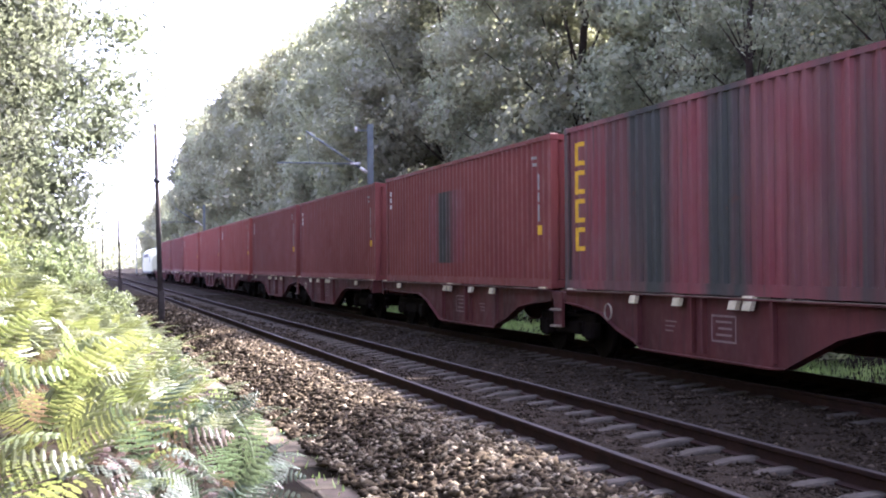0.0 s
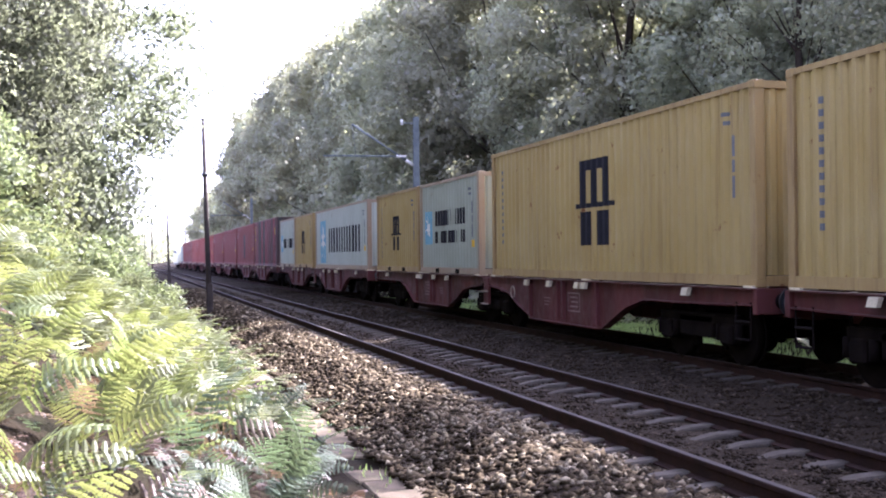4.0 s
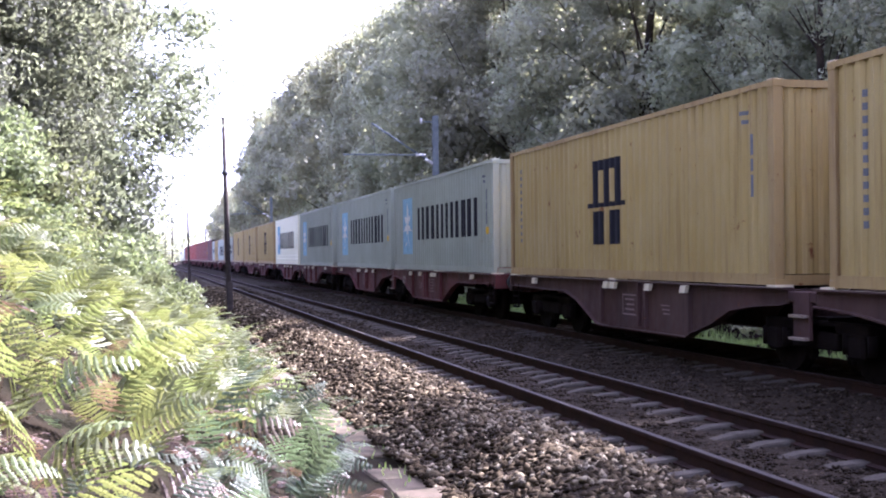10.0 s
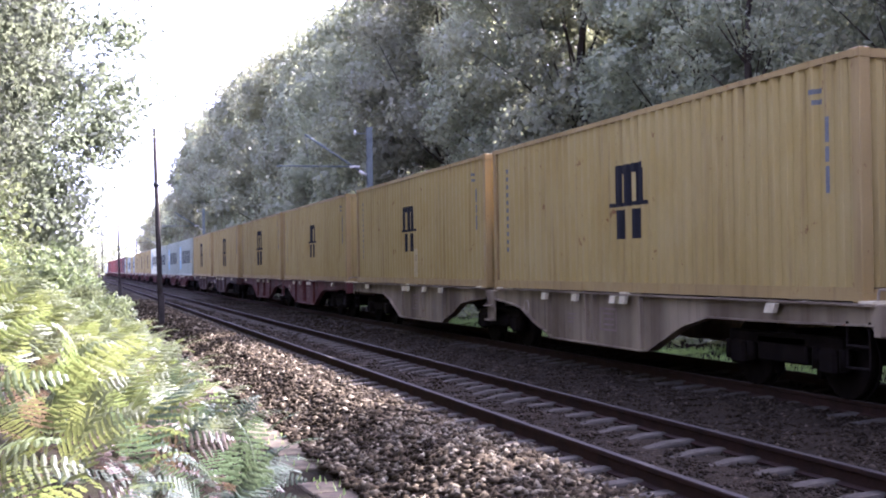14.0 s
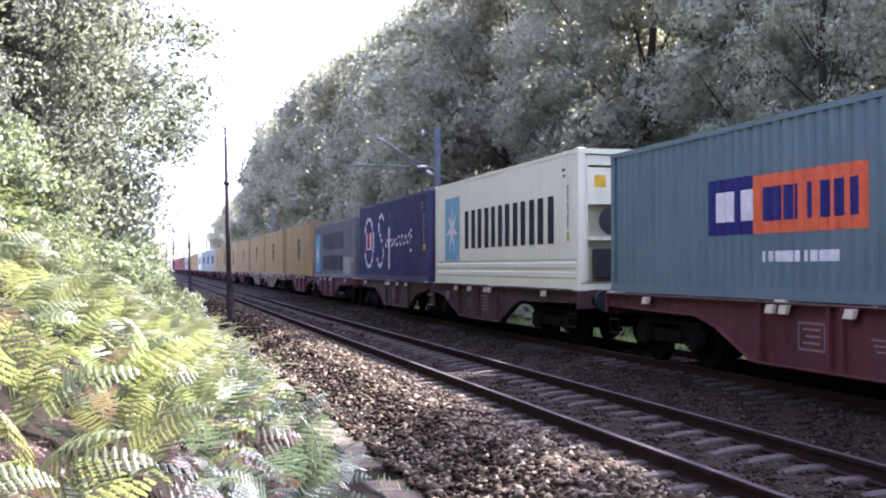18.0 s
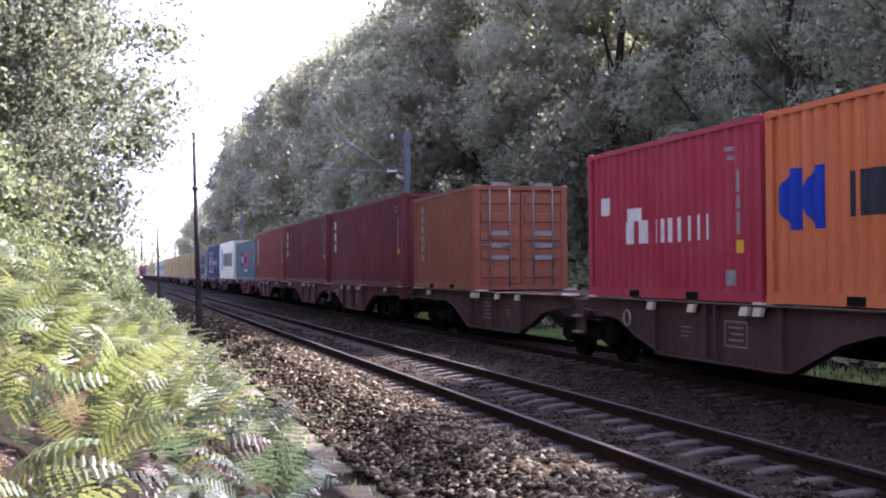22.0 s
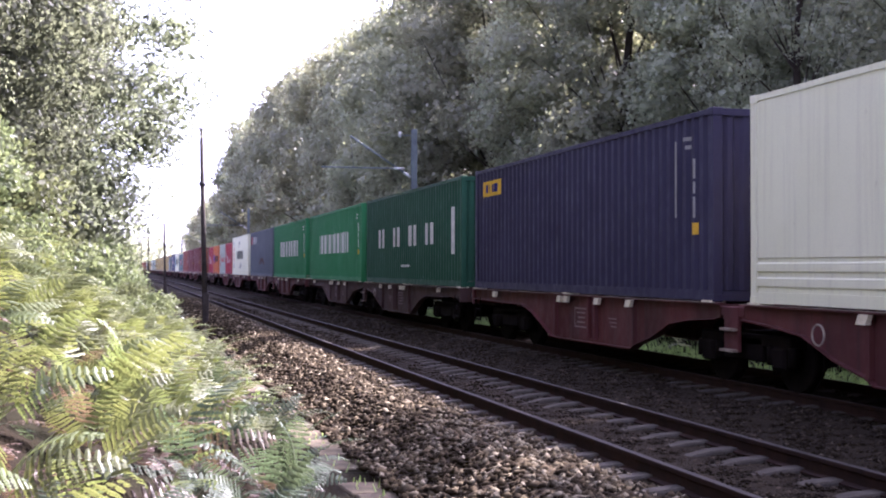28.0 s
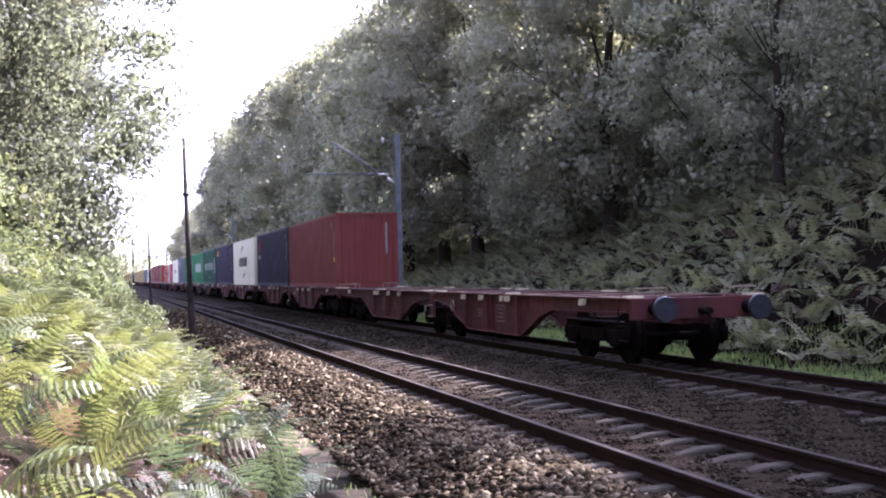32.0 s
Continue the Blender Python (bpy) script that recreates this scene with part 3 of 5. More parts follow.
def scatter(shapes, pts, sizes, seed, tilt=0.5):
    """All the shapes' faces, turned, tilted and scaled at the points, in one array."""
    r = np.random.default_rng(seed)
    out = []
    for p, s in zip(pts, sizes):
        f = shapes[r.integers(len(shapes))]
        a, b = r.uniform(0, 6.283), r.uniform(-0.2, tilt)
        ca, sa, cb, sb = math.cos(a), math.sin(a), math.cos(b), math.sin(b)
        R = np.array([[ca * cb, -sa, ca * sb], [sa * cb, ca, sa * sb], [-sb, 0, cb]], np.float32)
        out.append((f * s) @ R.T + np.asarray(p, np.float32))
    return np.concatenate(out)


LOW = [frond(200 + i, 1.0, 9, 1, 1.5, 1.2) for i in range(3)]
MID = [frond(220 + i, 1.0, 10, 3, 1.5, 1.2) for i in range(2)]
r = np.random.default_rng(31)


def on_ground(x, y, dz=0.0):
    return np.stack([x, y, ground_z(x, y) + dz], -1)


n = 1100
x, y = r.uniform(-4.5, 1.3, n), 2.8 + 13 * r.random(n) ** 1.4
x[:250], y[:250] = r.uniform(-7, 1.4, 250), r.uniform(-12, 3, 250)
tagged(new("undergrowth", soup("undergrowth", scatter(MID, on_ground(x, y, -0.02), r.uniform(0.18, 0.38, n), 12, 0.7), M_FERNSHADE)), "low undergrowth between the bracken plants, shade put into its dark green", "undergrowth", kind="stuff")
n = 1400
x, y = r.uniform(-4.5, 1.7, n), 3 + 13 * r.random(n)
tagged(new("dead_bracken", soup("dead_bracken", scatter(MID, on_ground(x, y, -0.02), r.uniform(0.16, 0.42, n), 9, 0.9), M_FERNBROWN)), "reddish-brown dead bracken and litter between the plants", "bracken", kind="stuff")
n = 1700
x, y = r.uniform(-6, 1.5, n), r.uniform(12, 27, n)
tagged(new("bracken", soup("bracken", scatter(MID, on_ground(x, y), r.uniform(0.7, 1.2, n), 1), M_FERN)), "sunlit bracken covering the bank", "bracken", kind="stuff")
n = 1500
x, y = r.uniform(-9, 1.5, n), r.uniform(20, 70, n)
tagged(new("bracken", soup("bracken", scatter(LOW, on_ground(x, y), r.uniform(0.7, 1.3, n), 2), M_FERN)), "sunlit bracken further along the bank", "bracken", kind="stuff")
n = 7000
y = 2 + 95 * r.random(n) ** 1.25
x = r.uniform(13.9, 23.4, n)
tagged(new("bracken", soup("bracken", scatter(LOW, on_ground(x, y), r.uniform(0.8, 1.6, n), 3), M_FERNSLOPE)), "dense shaded bracken on the far slope below the wood", "bracken", kind="stuff")
n = 900
y = 2 + 70 * r.random(n) ** 1.25
x = r.uniform(14.2, 23.0, n)
tagged(new("bracken", soup("bracken", scatter(LOW, on_ground(x, y, 0.1), r.uniform(0.6, 1.2, n), 5), M_FERNBROWN)), "rusty withered bracken among the green on the far slope", "bracken", kind="stuff")
# grass blades on the far verge and between the slabs
n = 24000
x = np.r_[r.uniform(12.1, 15.2, n), r.uniform(2.1, 2.7, 500)]
y = np.r_[r.uniform(6, 60, n), r.uniform(4, 34, 500)]
g = on_ground(x, y)
h = (r.uniform(0.05, 0.17, len(x)) * np.where((x > 1.7) & (x < 3), 0.7, 1))[:, None]
a = r.uniform(0, 6.283, len(x))
side = np.stack([np.cos(a), np.sin(a), 0 * a], -1) * 0.012
lean = np.stack([-np.sin(a), np.cos(a), 0 * a], -1) * h * r.uniform(0.1, 0.6, (len(x), 1))
up = np.array([0, 0, 1.0])
blades = np.stack([g - side, g + side, g + side * 0.3 + lean + up * h, g - side * 0.3 + lean + up * h], 1)
tagged(new("grass", soup("grass", blades, M_GRASS)), "short green grass on the far verge and beside the trough", "grass", kind="stuff")

# ---- loose ballast stones ----
def stones(n, x0, x1, y0, y1, size, seed, power=1.6, mat=M_STONE):
    r = np.random.default_rng(seed)
    x = r.uniform(x0, x1, n)
    y = y0 + (y1 - y0) * r.random(n) ** power
    c = np.stack([x, y, np.where(x < 2.66, -0.44, ballast_z(x, y))], -1)
    s = size * r.uniform(0.55, 1.5, (n, 1, 1)) * r.uniform(0.7, 1.3, (n, 6, 1))
    base = np.array([(1, 0, 0), (-1, 0, 0), (0, 1, 0), (0, -1, 0), (0, 0, 1), (0, 0, -1)], float)[None] + r.normal(0, 0.28, (n, 6, 3))
    a = r.uniform(0, 6.283, n)
    ca, sa = np.cos(a), np.sin(a)
    R = np.stack([np.stack([ca, -sa, 0 * a], -1), np.stack([sa, ca, 0 * a], -1), np.stack([0 * a, 0 * a, 1 + 0 * a], -1)], 1)
    V = np.einsum("nij,nkj->nki", R, base * s) * np.array([1.15, 0.95, 0.72]) + c[:, None]
    F = np.array([(0, 2, 4), (2, 1, 4), (1, 3, 4), (3, 0, 4), (2, 0, 5), (1, 2, 5), (3, 1, 5), (0, 3, 5)])
    me = bpy.data.meshes.new("ballast_stones")
    me.vertices.add(n * 6)
    me.vertices.foreach_set("co", V.astype(np.float32).ravel())
    idx = (F[None] + 6 * np.arange(n)[:, None, None]).astype(np.int32).ravel()
    me.loops.add(len(idx))
    me.loops.foreach_set("vertex_index", idx)
    me.polygons.add(len(idx) // 3)
    me.polygons.foreach_set("loop_start", np.arange(0, len(idx), 3, dtype=np.int32))
    me.update(calc_edges=True)
    me.materials.append(mat)
    return tagged(new("ballast_stones", me), "loose angular brown and grey ballast stones", "ballast", kind="stuff")


stones(17000, 2.5, 4.45, 6, 34, 0.040, 1)
stones(9000, 4.45, 6.05, 7, 30, 0.02, 2, mat=M_STONEOLD)
stones(14000, 6.1, 8.8, 8, 34, 0.024, 3, mat=M_STONEOLD)
stones(2500, 8.9, 12.1, 10, 34, 0.032, 4, mat=M_STONEOLD)
stones(9000, 2.6, 4.45, 28, 75, 0.05, 7, 1.3)
stones(6000, 4.45, 8.8, 30, 75, 0.045, 8, 1.3, M_STONEOLD)
stones(4000, 2.5, 4.45, -12, 6, 0.034, 5, 1.0)
stones(3000, 4.45, 8.8, -12, 8, 0.024, 6, 1.0, M_STONEOLD)


# single large stones lying on the shoulder nearest the path
bed = scene.objects["track_bed"]
rs = random.Random(44)
stone_shapes = []
for k in range(6):
    bm = bmesh.new()
    bmesh.ops.create_icosphere(bm, subdivisions=1, radius=0.034)
    for v in bm.verts:
        v.co *= rs.uniform(0.72, 1.3)
        v.co.z *= 0.7
    me = bpy.data.meshes.new("ballast_stone")
    bm.to_mesh(me)
    bm.free()
    me.materials.append(M_LOOSE)
    stone_shapes.append(me)
for k in range(220):
    ob = new("ballast_stone", rs.choice(stone_shapes))
    ob.parent = bed
    x, y = rs.uniform(2.75, 4.4), rs.uniform(9.0, 13.5)
    ob.matrix_basis = pose(x, y, float(ballast_z(x, y)) + 0.022, rs.uniform(-25, 25), rs.uniform(-25, 25), rs.uniform(0, 360))


# ---- containers ----
W2 = 1.219


def side_profile(y0, y1, period=0.28, depth=0.05, ends=0.08):
    """Break points (y, inset) of a corrugated sheet between two posts."""
    n = max(2, round((y1 - y0 - 2 * ends) / period))
    p = (y1 - y0 - 2 * ends) / n
    pts = [(y0, depth)]
    for i in range(n):
        a = y0 + ends + i * p
        pts += [(a + 0.14 * p, depth), (a + 0.34 * p, 0.0), (a + 0.66 * p, 0.0), (a + 0.86 * p, depth)]
    pts.append((y1, depth))
    return pts


def inset_at(prof, y):
    return float(np.interp(y, [p[0] for p in prof], [p[1] for p in prof]))


def sheet(prof, place, z0, z1):
    """A corrugated sheet: place(u, inset, z) gives the point."""
    bm = bmesh.new()
    prev = None
    for u, d in prof:
        cur = (bm.verts.new(place(u, d, z0)), bm.verts.new(place(u, d, z1)))
        if prev:
            bm.faces.new((prev[0], cur[0], cur[1], prev[1]))
        prev = cur
    return bm


def mark(box_ob, prof, slices, mat, name="marking", label="", proud=0.004):
    """A painted shape on the near side that follows the corrugations. slices: (y, z low, z high)."""
    us = sorted({round(s[0], 4) for s in slices} | {round(p[0], 4) for p in prof if slices[0][0] < p[0] < slices[-1][0]})
    lo = np.interp(us, [s[0] for s in slices], [s[1] for s in slices])
    hi = np.interp(us, [s[0] for s in slices], [s[2] for s in slices])
    bm = bmesh.new()
    prev = None
    for u, a, b in zip(us, lo, hi):
        x = -W2 + 0.008 + inset_at(prof, u) - proud
        cur = (bm.verts.new((x, u, a)), bm.verts.new((x, u, b + 1e-4)))
        if prev:
            bm.faces.new((cur[0], prev[0], prev[1], cur[1]))
        prev = cur
    return part(name, bm, mat, box_ob, label)


def rect(ob, prof, y0, y1, z0, z1, mat, name="marking", label="", proud=0.004):
    return mark(ob, prof, [(min(y0, y1), z0, z1), (max(y0, y1), z0, z1)], mat, name, label, proud)


def container(label, mat, length=12.192, height=2.896, reefer=False, doors_rear=False, rear_mat=None, frame_mat=None):
    """A freight container, its base centred on the origin and its rear end towards -y. Returns the thing and its near side's profile."""
    ob = thing("freight_container", label, "container", "containers on the train")
    fm = frame_mat or mat
    h, l2 = height, length / 2
    y0, y1 = -l2 + 0.15, l2 - 0.15
    zb, zt = (0.17, h - 0.075)
    if reefer:
        prof = [(y0, 0.0), (y1, 0.0)]
        zz = [(zb, 0.02), (0.24, 0.02), (0.26, 0.0), (0.36, 0.0), (0.38, 0.02), (0.44, 0.02), (0.46, 0.0), (0.56, 0.0), (0.58, 0.02), (0.62, 0.02), (0.64, 0.006), (zt, 0.006)]
        for s, nm in ((-1, "side_wall"), (1, "side_wall")):
            bm = bmesh.new()
            prev = None
            for z, d in zz:
                x = s * (W2 - 0.008 - d)
                cur = (bm.verts.new((x, y0, z)), bm.verts.new((x, y1, z)))
                if prev:
                    bm.faces.new((prev[0], prev[1], cur[1], cur[0]))
                prev = cur
            part(nm, bm, mat, ob, "smooth white insulated panel with ribs along its foot")
    else:
        prof = side_profile(y0, y1)
        part("side_wall", sheet(prof, lambda u, d, z: (-W2 + 0.008 + d, u, z), zb, zt), mat, ob, "corrugated steel side sheet")
        part("side_wall", sheet(prof, lambda u, d, z: (W2 - 0.008 - d, u, z), zb, zt), mat, ob, "corrugated steel side sheet")
    ep = side_profile(-W2 + 0.12, W2 - 0.12, 0.25, 0.04, 0.05)
    part("end_wall", sheet(ep, lambda u, d, z: (u, l2 - 0.03 - d, z), zb, zt), mat, ob, "corrugated end sheet")
    if reefer:
        part("end_wall", boxes((-W2 + 0.1, W2 - 0.1, -l2 + 0.35, -l2 + 0.4, 0.15, h - 0.1)), mat, ob)
        part("machinery_frame", boxes((-1.05, 1.05, -l2 + 0.06, -l2 + 0.12, 2.55, 2.75), (-1.05, -0.98, -l2 + 0.06, -l2 + 0.3, 0.2, 2.55), (0.98, 1.05, -l2 + 0.06, -l2 + 0.3, 0.2, 2.55), (-1, 1, -l2 + 0.06, -l2 + 0.3, 1.02, 1.1), (-1, 1, -l2 + 0.05, -l2 + 0.2, 1.75, 2.5)), mat, ob, "white cooling unit housing")
        for x in (-0.45, 0.45):
            part("fan_grille", tubes(((x, -l2 + 0.045, 1.42), (x, -l2 + 0.06, 1.42), 0.3), sides=20), M_WIRE, ob, "dark round fan grille")
        part("compressor", boxes((-0.8, -0.1, -l2 + 0.12, -l2 + 0.33, 0.25, 0.85), bevel=0.03), M_WIRE, ob, "dark compressor")
        part("control_box", boxes((0.15, 0.85, -l2 + 0.1, -l2 + 0.33, 0.25, 0.95), bevel=0.03), M_WIRE, ob, "dark control box")
        for x0, x1, z in ((-0.85, -0.6, 2.1), (0.45, 0.75, 1.85)):
            part("warning_label", boxes((x0, x1, -l2 + 0.044, -l2 + 0.049, z, z + 0.25)), M_YELLOW, ob, "yellow warning sticker")
    elif doors_rear:
        for s in (-1, 1):
            bm = bmesh.new()
            xa, xb = (-W2 + 0.1, -0.012) if s < 0 else (0.012, W2 - 0.1)
            zs = np.linspace(0.17, h - 0.14, 6)
            box(bm, xa, xb, -l2 + 0.05, -l2 + 0.07, 0.17, h - 0.14)
            for a, b in zip(zs[:-1], zs[1:]):
                box(bm, xa + 0.08, xb - 0.08, -l2 + 0.02, -l2 + 0.051, a + 0.14, b - 0.1, bevel=0.012)
            d = part("door", bm, mat, ob, "ribbed steel container door")
            for k in (0.27, 0.73):
                x = xa + (xb - xa) * k
                part("locking_rod", tubes(((x, -l2 - 0.01, 0.1), (x, -l2 - 0.01, h - 0.08), 0.019), ((x, -l2 - 0.02, 1.1), (x + s * 0.2, -l2 - 0.02, 1.12), 0.014), sides=8), M_GALV, d, "galvanised locking rod with handle")
            for q in range(4):
                z = 0.75 + 0.3 * q + (0.9 if q == 3 else 0)
                part("door_sticker", boxes((xa + 0.35, xb - 0.3, -l2 + 0.012, -l2 + 0.018, z, z + 0.11)), M_PALE, d, "pale unreadable sticker bar")
    else:
        part("end_wall", sheet(ep, lambda u, d, z: (u, -l2 + 0.03 + d, z), zb, zt), rear_mat or mat, ob, "corrugated end sheet")
    part("roof", boxes((-W2 + 0.02, W2 - 0.02, -l2 + 0.1, l2 - 0.1, h - 0.05, h - 0.02)), mat, ob, "flat steel roof sheet")
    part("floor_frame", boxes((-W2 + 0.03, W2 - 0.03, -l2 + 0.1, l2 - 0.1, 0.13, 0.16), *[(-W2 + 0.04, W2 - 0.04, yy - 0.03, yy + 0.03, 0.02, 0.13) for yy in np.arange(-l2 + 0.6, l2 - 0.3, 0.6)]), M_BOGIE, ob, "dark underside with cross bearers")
    for sx in (-1, 1):
        part("top_rail", boxes((sx * W2 - 0.03 * (1 + sx), sx * W2 + 0.03 * (1 - sx), -l2 + 0.1, l2 - 0.1, h - 0.09, h - 0.012)), fm, ob, "box-section top rail")
        bm = boxes((sx * W2 - 0.022 * (1 + sx), sx * W2 + 0.022 * (1 - sx), -l2 + 0.1, l2 - 0.1, 0.02, 0.175))
        part("bottom_rail", bm, fm, ob, "pressed bottom rail")
        if length < 7:
            for yy in (-1.03, 1.03):
                # a dark plate stands in for the pocket's shaded hollow
                part("fork_pocket", boxes((sx * (W2 + 0.002) - 0.01, sx * (W2 + 0.002) + 0.01, yy - 0.18, yy + 0.18, 0.03, 0.145)), M_BOGIE, ob, "dark plate for the shaded opening of a fork-lift pocket")
        for sy in (-1, 1):
            x0, x1 = sorted((sx * (W2 - 0.001), sx * (W2 - 0.16)))
            ya, yb = sorted((sy * (l2 - 0.001), sy * (l2 - 0.16)))
            part("corner_post", boxes((x0, x1, ya, yb, 0.11, h - 0.11), bevel=0.012), fm, ob, "steel corner post")
            for z in (0.0, h - 0.118):
                x0, x1 = sorted((sx * (W2 + 0.004), sx * (W2 - 0.162)))
                ya, yb = sorted((sy * (l2 + 0.004), sy * (l2 - 0.178)))
                part("corner_casting", boxes((x0, x1, ya, yb, z, z + 0.118), bevel=0.01), fm, ob, "cast corner block")
    for sy in (-1, 1):
        part("end_header", boxes((-W2 + 0.16, W2 - 0.16, *sorted((sy * (l2 - 0.002), sy * (l2 - 0.1))), h - 0.12, h - 0.015)), fm, ob, "end header beam")
        part("end_sill", boxes((-W2 + 0.16, W2 - 0.16, *sorted((sy * (l2 - 0.002), sy * (l2 - 0.1))), 0.015, 0.16)), fm, ob, "end sill beam")
    return ob, prof


M_STARBLUE = plain("pale_star_blue", (0.30, 0.50, 0.60))
P_RUST = paint("rust_bloom", (0.095, 0.058, 0.048), (0.12, 0.085, 0.075), grime_amount=0.5, rust=0.5, rough=0.8)
P_BRICK = paint("brick_red_paint", (0.175, 0.044, 0.034), (0.205, 0.062, 0.049), grime_amount=0.3, rust=0.1)
M_YELLOW = plain("warning_yellow", (0.75, 0.45, 0.04))
M_PALE = plain("pale_sticker", (0.32, 0.31, 0.27))
M_WHITE = plain("white_lettering", (0.74, 0.72, 0.63))
M_BLACK = plain("black_lettering", (0.025, 0.025, 0.03))
M_CHARCOAL = plain("charcoal_lettering", (0.05, 0.05, 0.055))
M_SKYBLUE = plain("sky_blue_panel", (0.21, 0.42, 0.50))
M_REDMARK = plain("red_lettering", (0.55, 0.04, 0.04))
M_ORANGE = plain("orange_panel", (0.75, 0.16, 0.06))
M_NAVY = plain("navy_panel", (0.04, 0.04, 0.14))
M_ROYAL = plain("royal_blue_mark", (0.03, 0.06, 0.36))
P_RED = paint("oxide_red_paint", (0.165, 0.044, 0.038), (0.20, 0.066, 0.055))
P_RED2 = paint("bright_red_paint", (0.25, 0.056, 0.043), (0.29, 0.085, 0.068))
P_STAINED = paint("stained_red_paint", (0.19, 0.042, 0.046), (0.19, 0.085, 0.08), (0.05, 0.052, 0.045), 1.1, 0.15)
P_MAROON = paint("maroon_paint", (0.13, 0.027, 0.029), (0.16, 0.047, 0.047), grime_amount=0.3, rust=0.1)
P_BROWN = paint("orange_brown_paint", (0.215, 0.055, 0.036), (0.25, 0.075, 0.052), grime_amount=0.25, rust=0.1)
P_TAN = paint("tan_brown_paint", (0.25, 0.09, 0.045), (0.28, 0.11, 0.062), grime_amount=0.35, rust=0.2)
P_MUSTARD = paint("mustard_yellow_paint", (0.335, 0.243, 0.079), (0.38, 0.295, 0.12), (0.11, 0.06, 0.033), 0.55, 0.6)
P_MUSTARDF = paint("rusty_mustard_frame", (0.29, 0.20, 0.075), (0.36, 0.265, 0.11), (0.10, 0.05, 0.03), 0.6, 0.6)
P_GREY = paint("pale_grey_paint", (0.275, 0.305, 0.23), (0.34, 0.365, 0.28), (0.17, 0.145, 0.105), 0.35, 0.3)
P_WHITEGREY = paint("chalky_white_paint", (0.35, 0.385, 0.31), (0.415, 0.445, 0.365), (0.18, 0.15, 0.105), 0.45, 0.5)
P_RUSTYTAN = paint("rust_stained_frame", (0.30, 0.25, 0.17), (0.26, 0.18, 0.105), (0.12, 0.07, 0.04), 0.5, 0.6)
P_DARKGREY = paint("dark_grey_paint", (0.13, 0.135, 0.13), (0.17, 0.175, 0.165), grime_amount=0.3, rust=0.1)
P_WHITE = paint("white_reefer_paint", (0.67, 0.66, 0.435), (0.72, 0.705, 0.48), (0.34, 0.30, 0.22), 0.35, 0.1, 0.4)
P_CREAMW = paint("cream_reefer_paint", (0.70, 0.69, 0.46), (0.75, 0.735, 0.505), (0.36, 0.32, 0.25), 0.2, 0.05, 0.4)
P_BLUE = paint("royal_blue_paint", (0.036, 0.037, 0.082), (0.053, 0.054, 0.108), (0.03, 0.03, 0.045), 0.35, 0.06)
P_TEAL = paint("grey_green_paint", (0.10, 0.15, 0.143), (0.135, 0.185, 0.17), (0.06, 0.07, 0.06), 0.35, 0.08)
P_PINKRED = paint("crimson_paint", (0.33, 0.028, 0.042), (0.37, 0.06, 0.072), grime_amount=0.25, rust=0.08)
P_ORANGE = paint("orange_paint", (0.50, 0.13, 0.035), (0.54, 0.17, 0.06), (0.2, 0.08, 0.04), 0.3, 0.12)
P_SLATE = paint("slate_blue_paint", (0.093, 0.106, 0.12), (0.13, 0.142, 0.152), (0.06, 0.05, 0.045), 0.5, 0.5)
P_GREEN = paint("bright_green_paint", (0.024, 0.18, 0.062), (0.04, 0.215, 0.082), (0.02, 0.1, 0.045), 0.3, 0.03)
P_DKGREEN = paint("deep_green_paint", (0.018, 0.075, 0.04), (0.03, 0.095, 0.055), (0.02, 0.06, 0.03), 0.3, 0.04)
P_NAVY = paint("navy_paint", (0.033, 0.029, 0.052), (0.046, 0.042, 0.070), (0.02, 0.02, 0.03), 0.3, 0.05)
P_INK = paint("ink_blue_paint", (0.022, 0.0235, 0.040), (0.034, 0.0355, 0.055), (0.015, 0.015, 0.022), 0.35, 0.06)
P_WAGON = paint("wagon_red_paint", (0.09, 0.024, 0.024), (0.125, 0.042, 0.038), (0.035, 0.024, 0.021), 0.8, 0.45, 0.6)
P_WAGONG = paint("wagon_grey_paint", (0.23, 0.18, 0.115), (0.31, 0.255, 0.175), (0.06, 0.04, 0.028), 0.95, 1.2, 0.7)
P_WAGONB = paint("wagon_brown_paint", (0.062, 0.032, 0.028), (0.088, 0.052, 0.043), (0.03, 0.022, 0.019), 0.75, 0.5, 0.7)


def row_of_bars(ob, prof, y_start, widths, gap, z0, z1, mat, name="lettering_bar"):
    """Plain bars for lettering: starts at the front (far) end and runs to the rear."""
    y = y_start
    for w in widths:
        if w > 0:
            for a, b in ((0, 0.36), (0.64, 1.0)) if w > 0.3 else ((0, 1),):
                rect(ob, prof, y - w * b, y - w * a, z0, z1, mat, name)
        y -= abs(w) + gap


def small_marks(ob, prof, l, h, mat, yellow=True):
    """Unreadable number rows and stickers near the rear end of the side."""
    y = -l / 2 + 0.75
    for k in range(2):
        rect(ob, prof, y + 0.02, y + 0.22 - 0.06 * k, h - 0.42 - 0.13 * k, h - 0.36 - 0.13 * k, mat, "number_bar")
    for za, zb in ((0.72, 1.02), (1.07, 1.25), (1.3, 1.62)):
        rect(ob, prof, y - 0.16, y - 0.10, h - zb, h - za, mat, "number_bar")
    if yellow:
        rect(ob, prof, y - 0.2, y - 0.08, h - 1.88, h - 1.7, M_YELLOW, "warning_label")


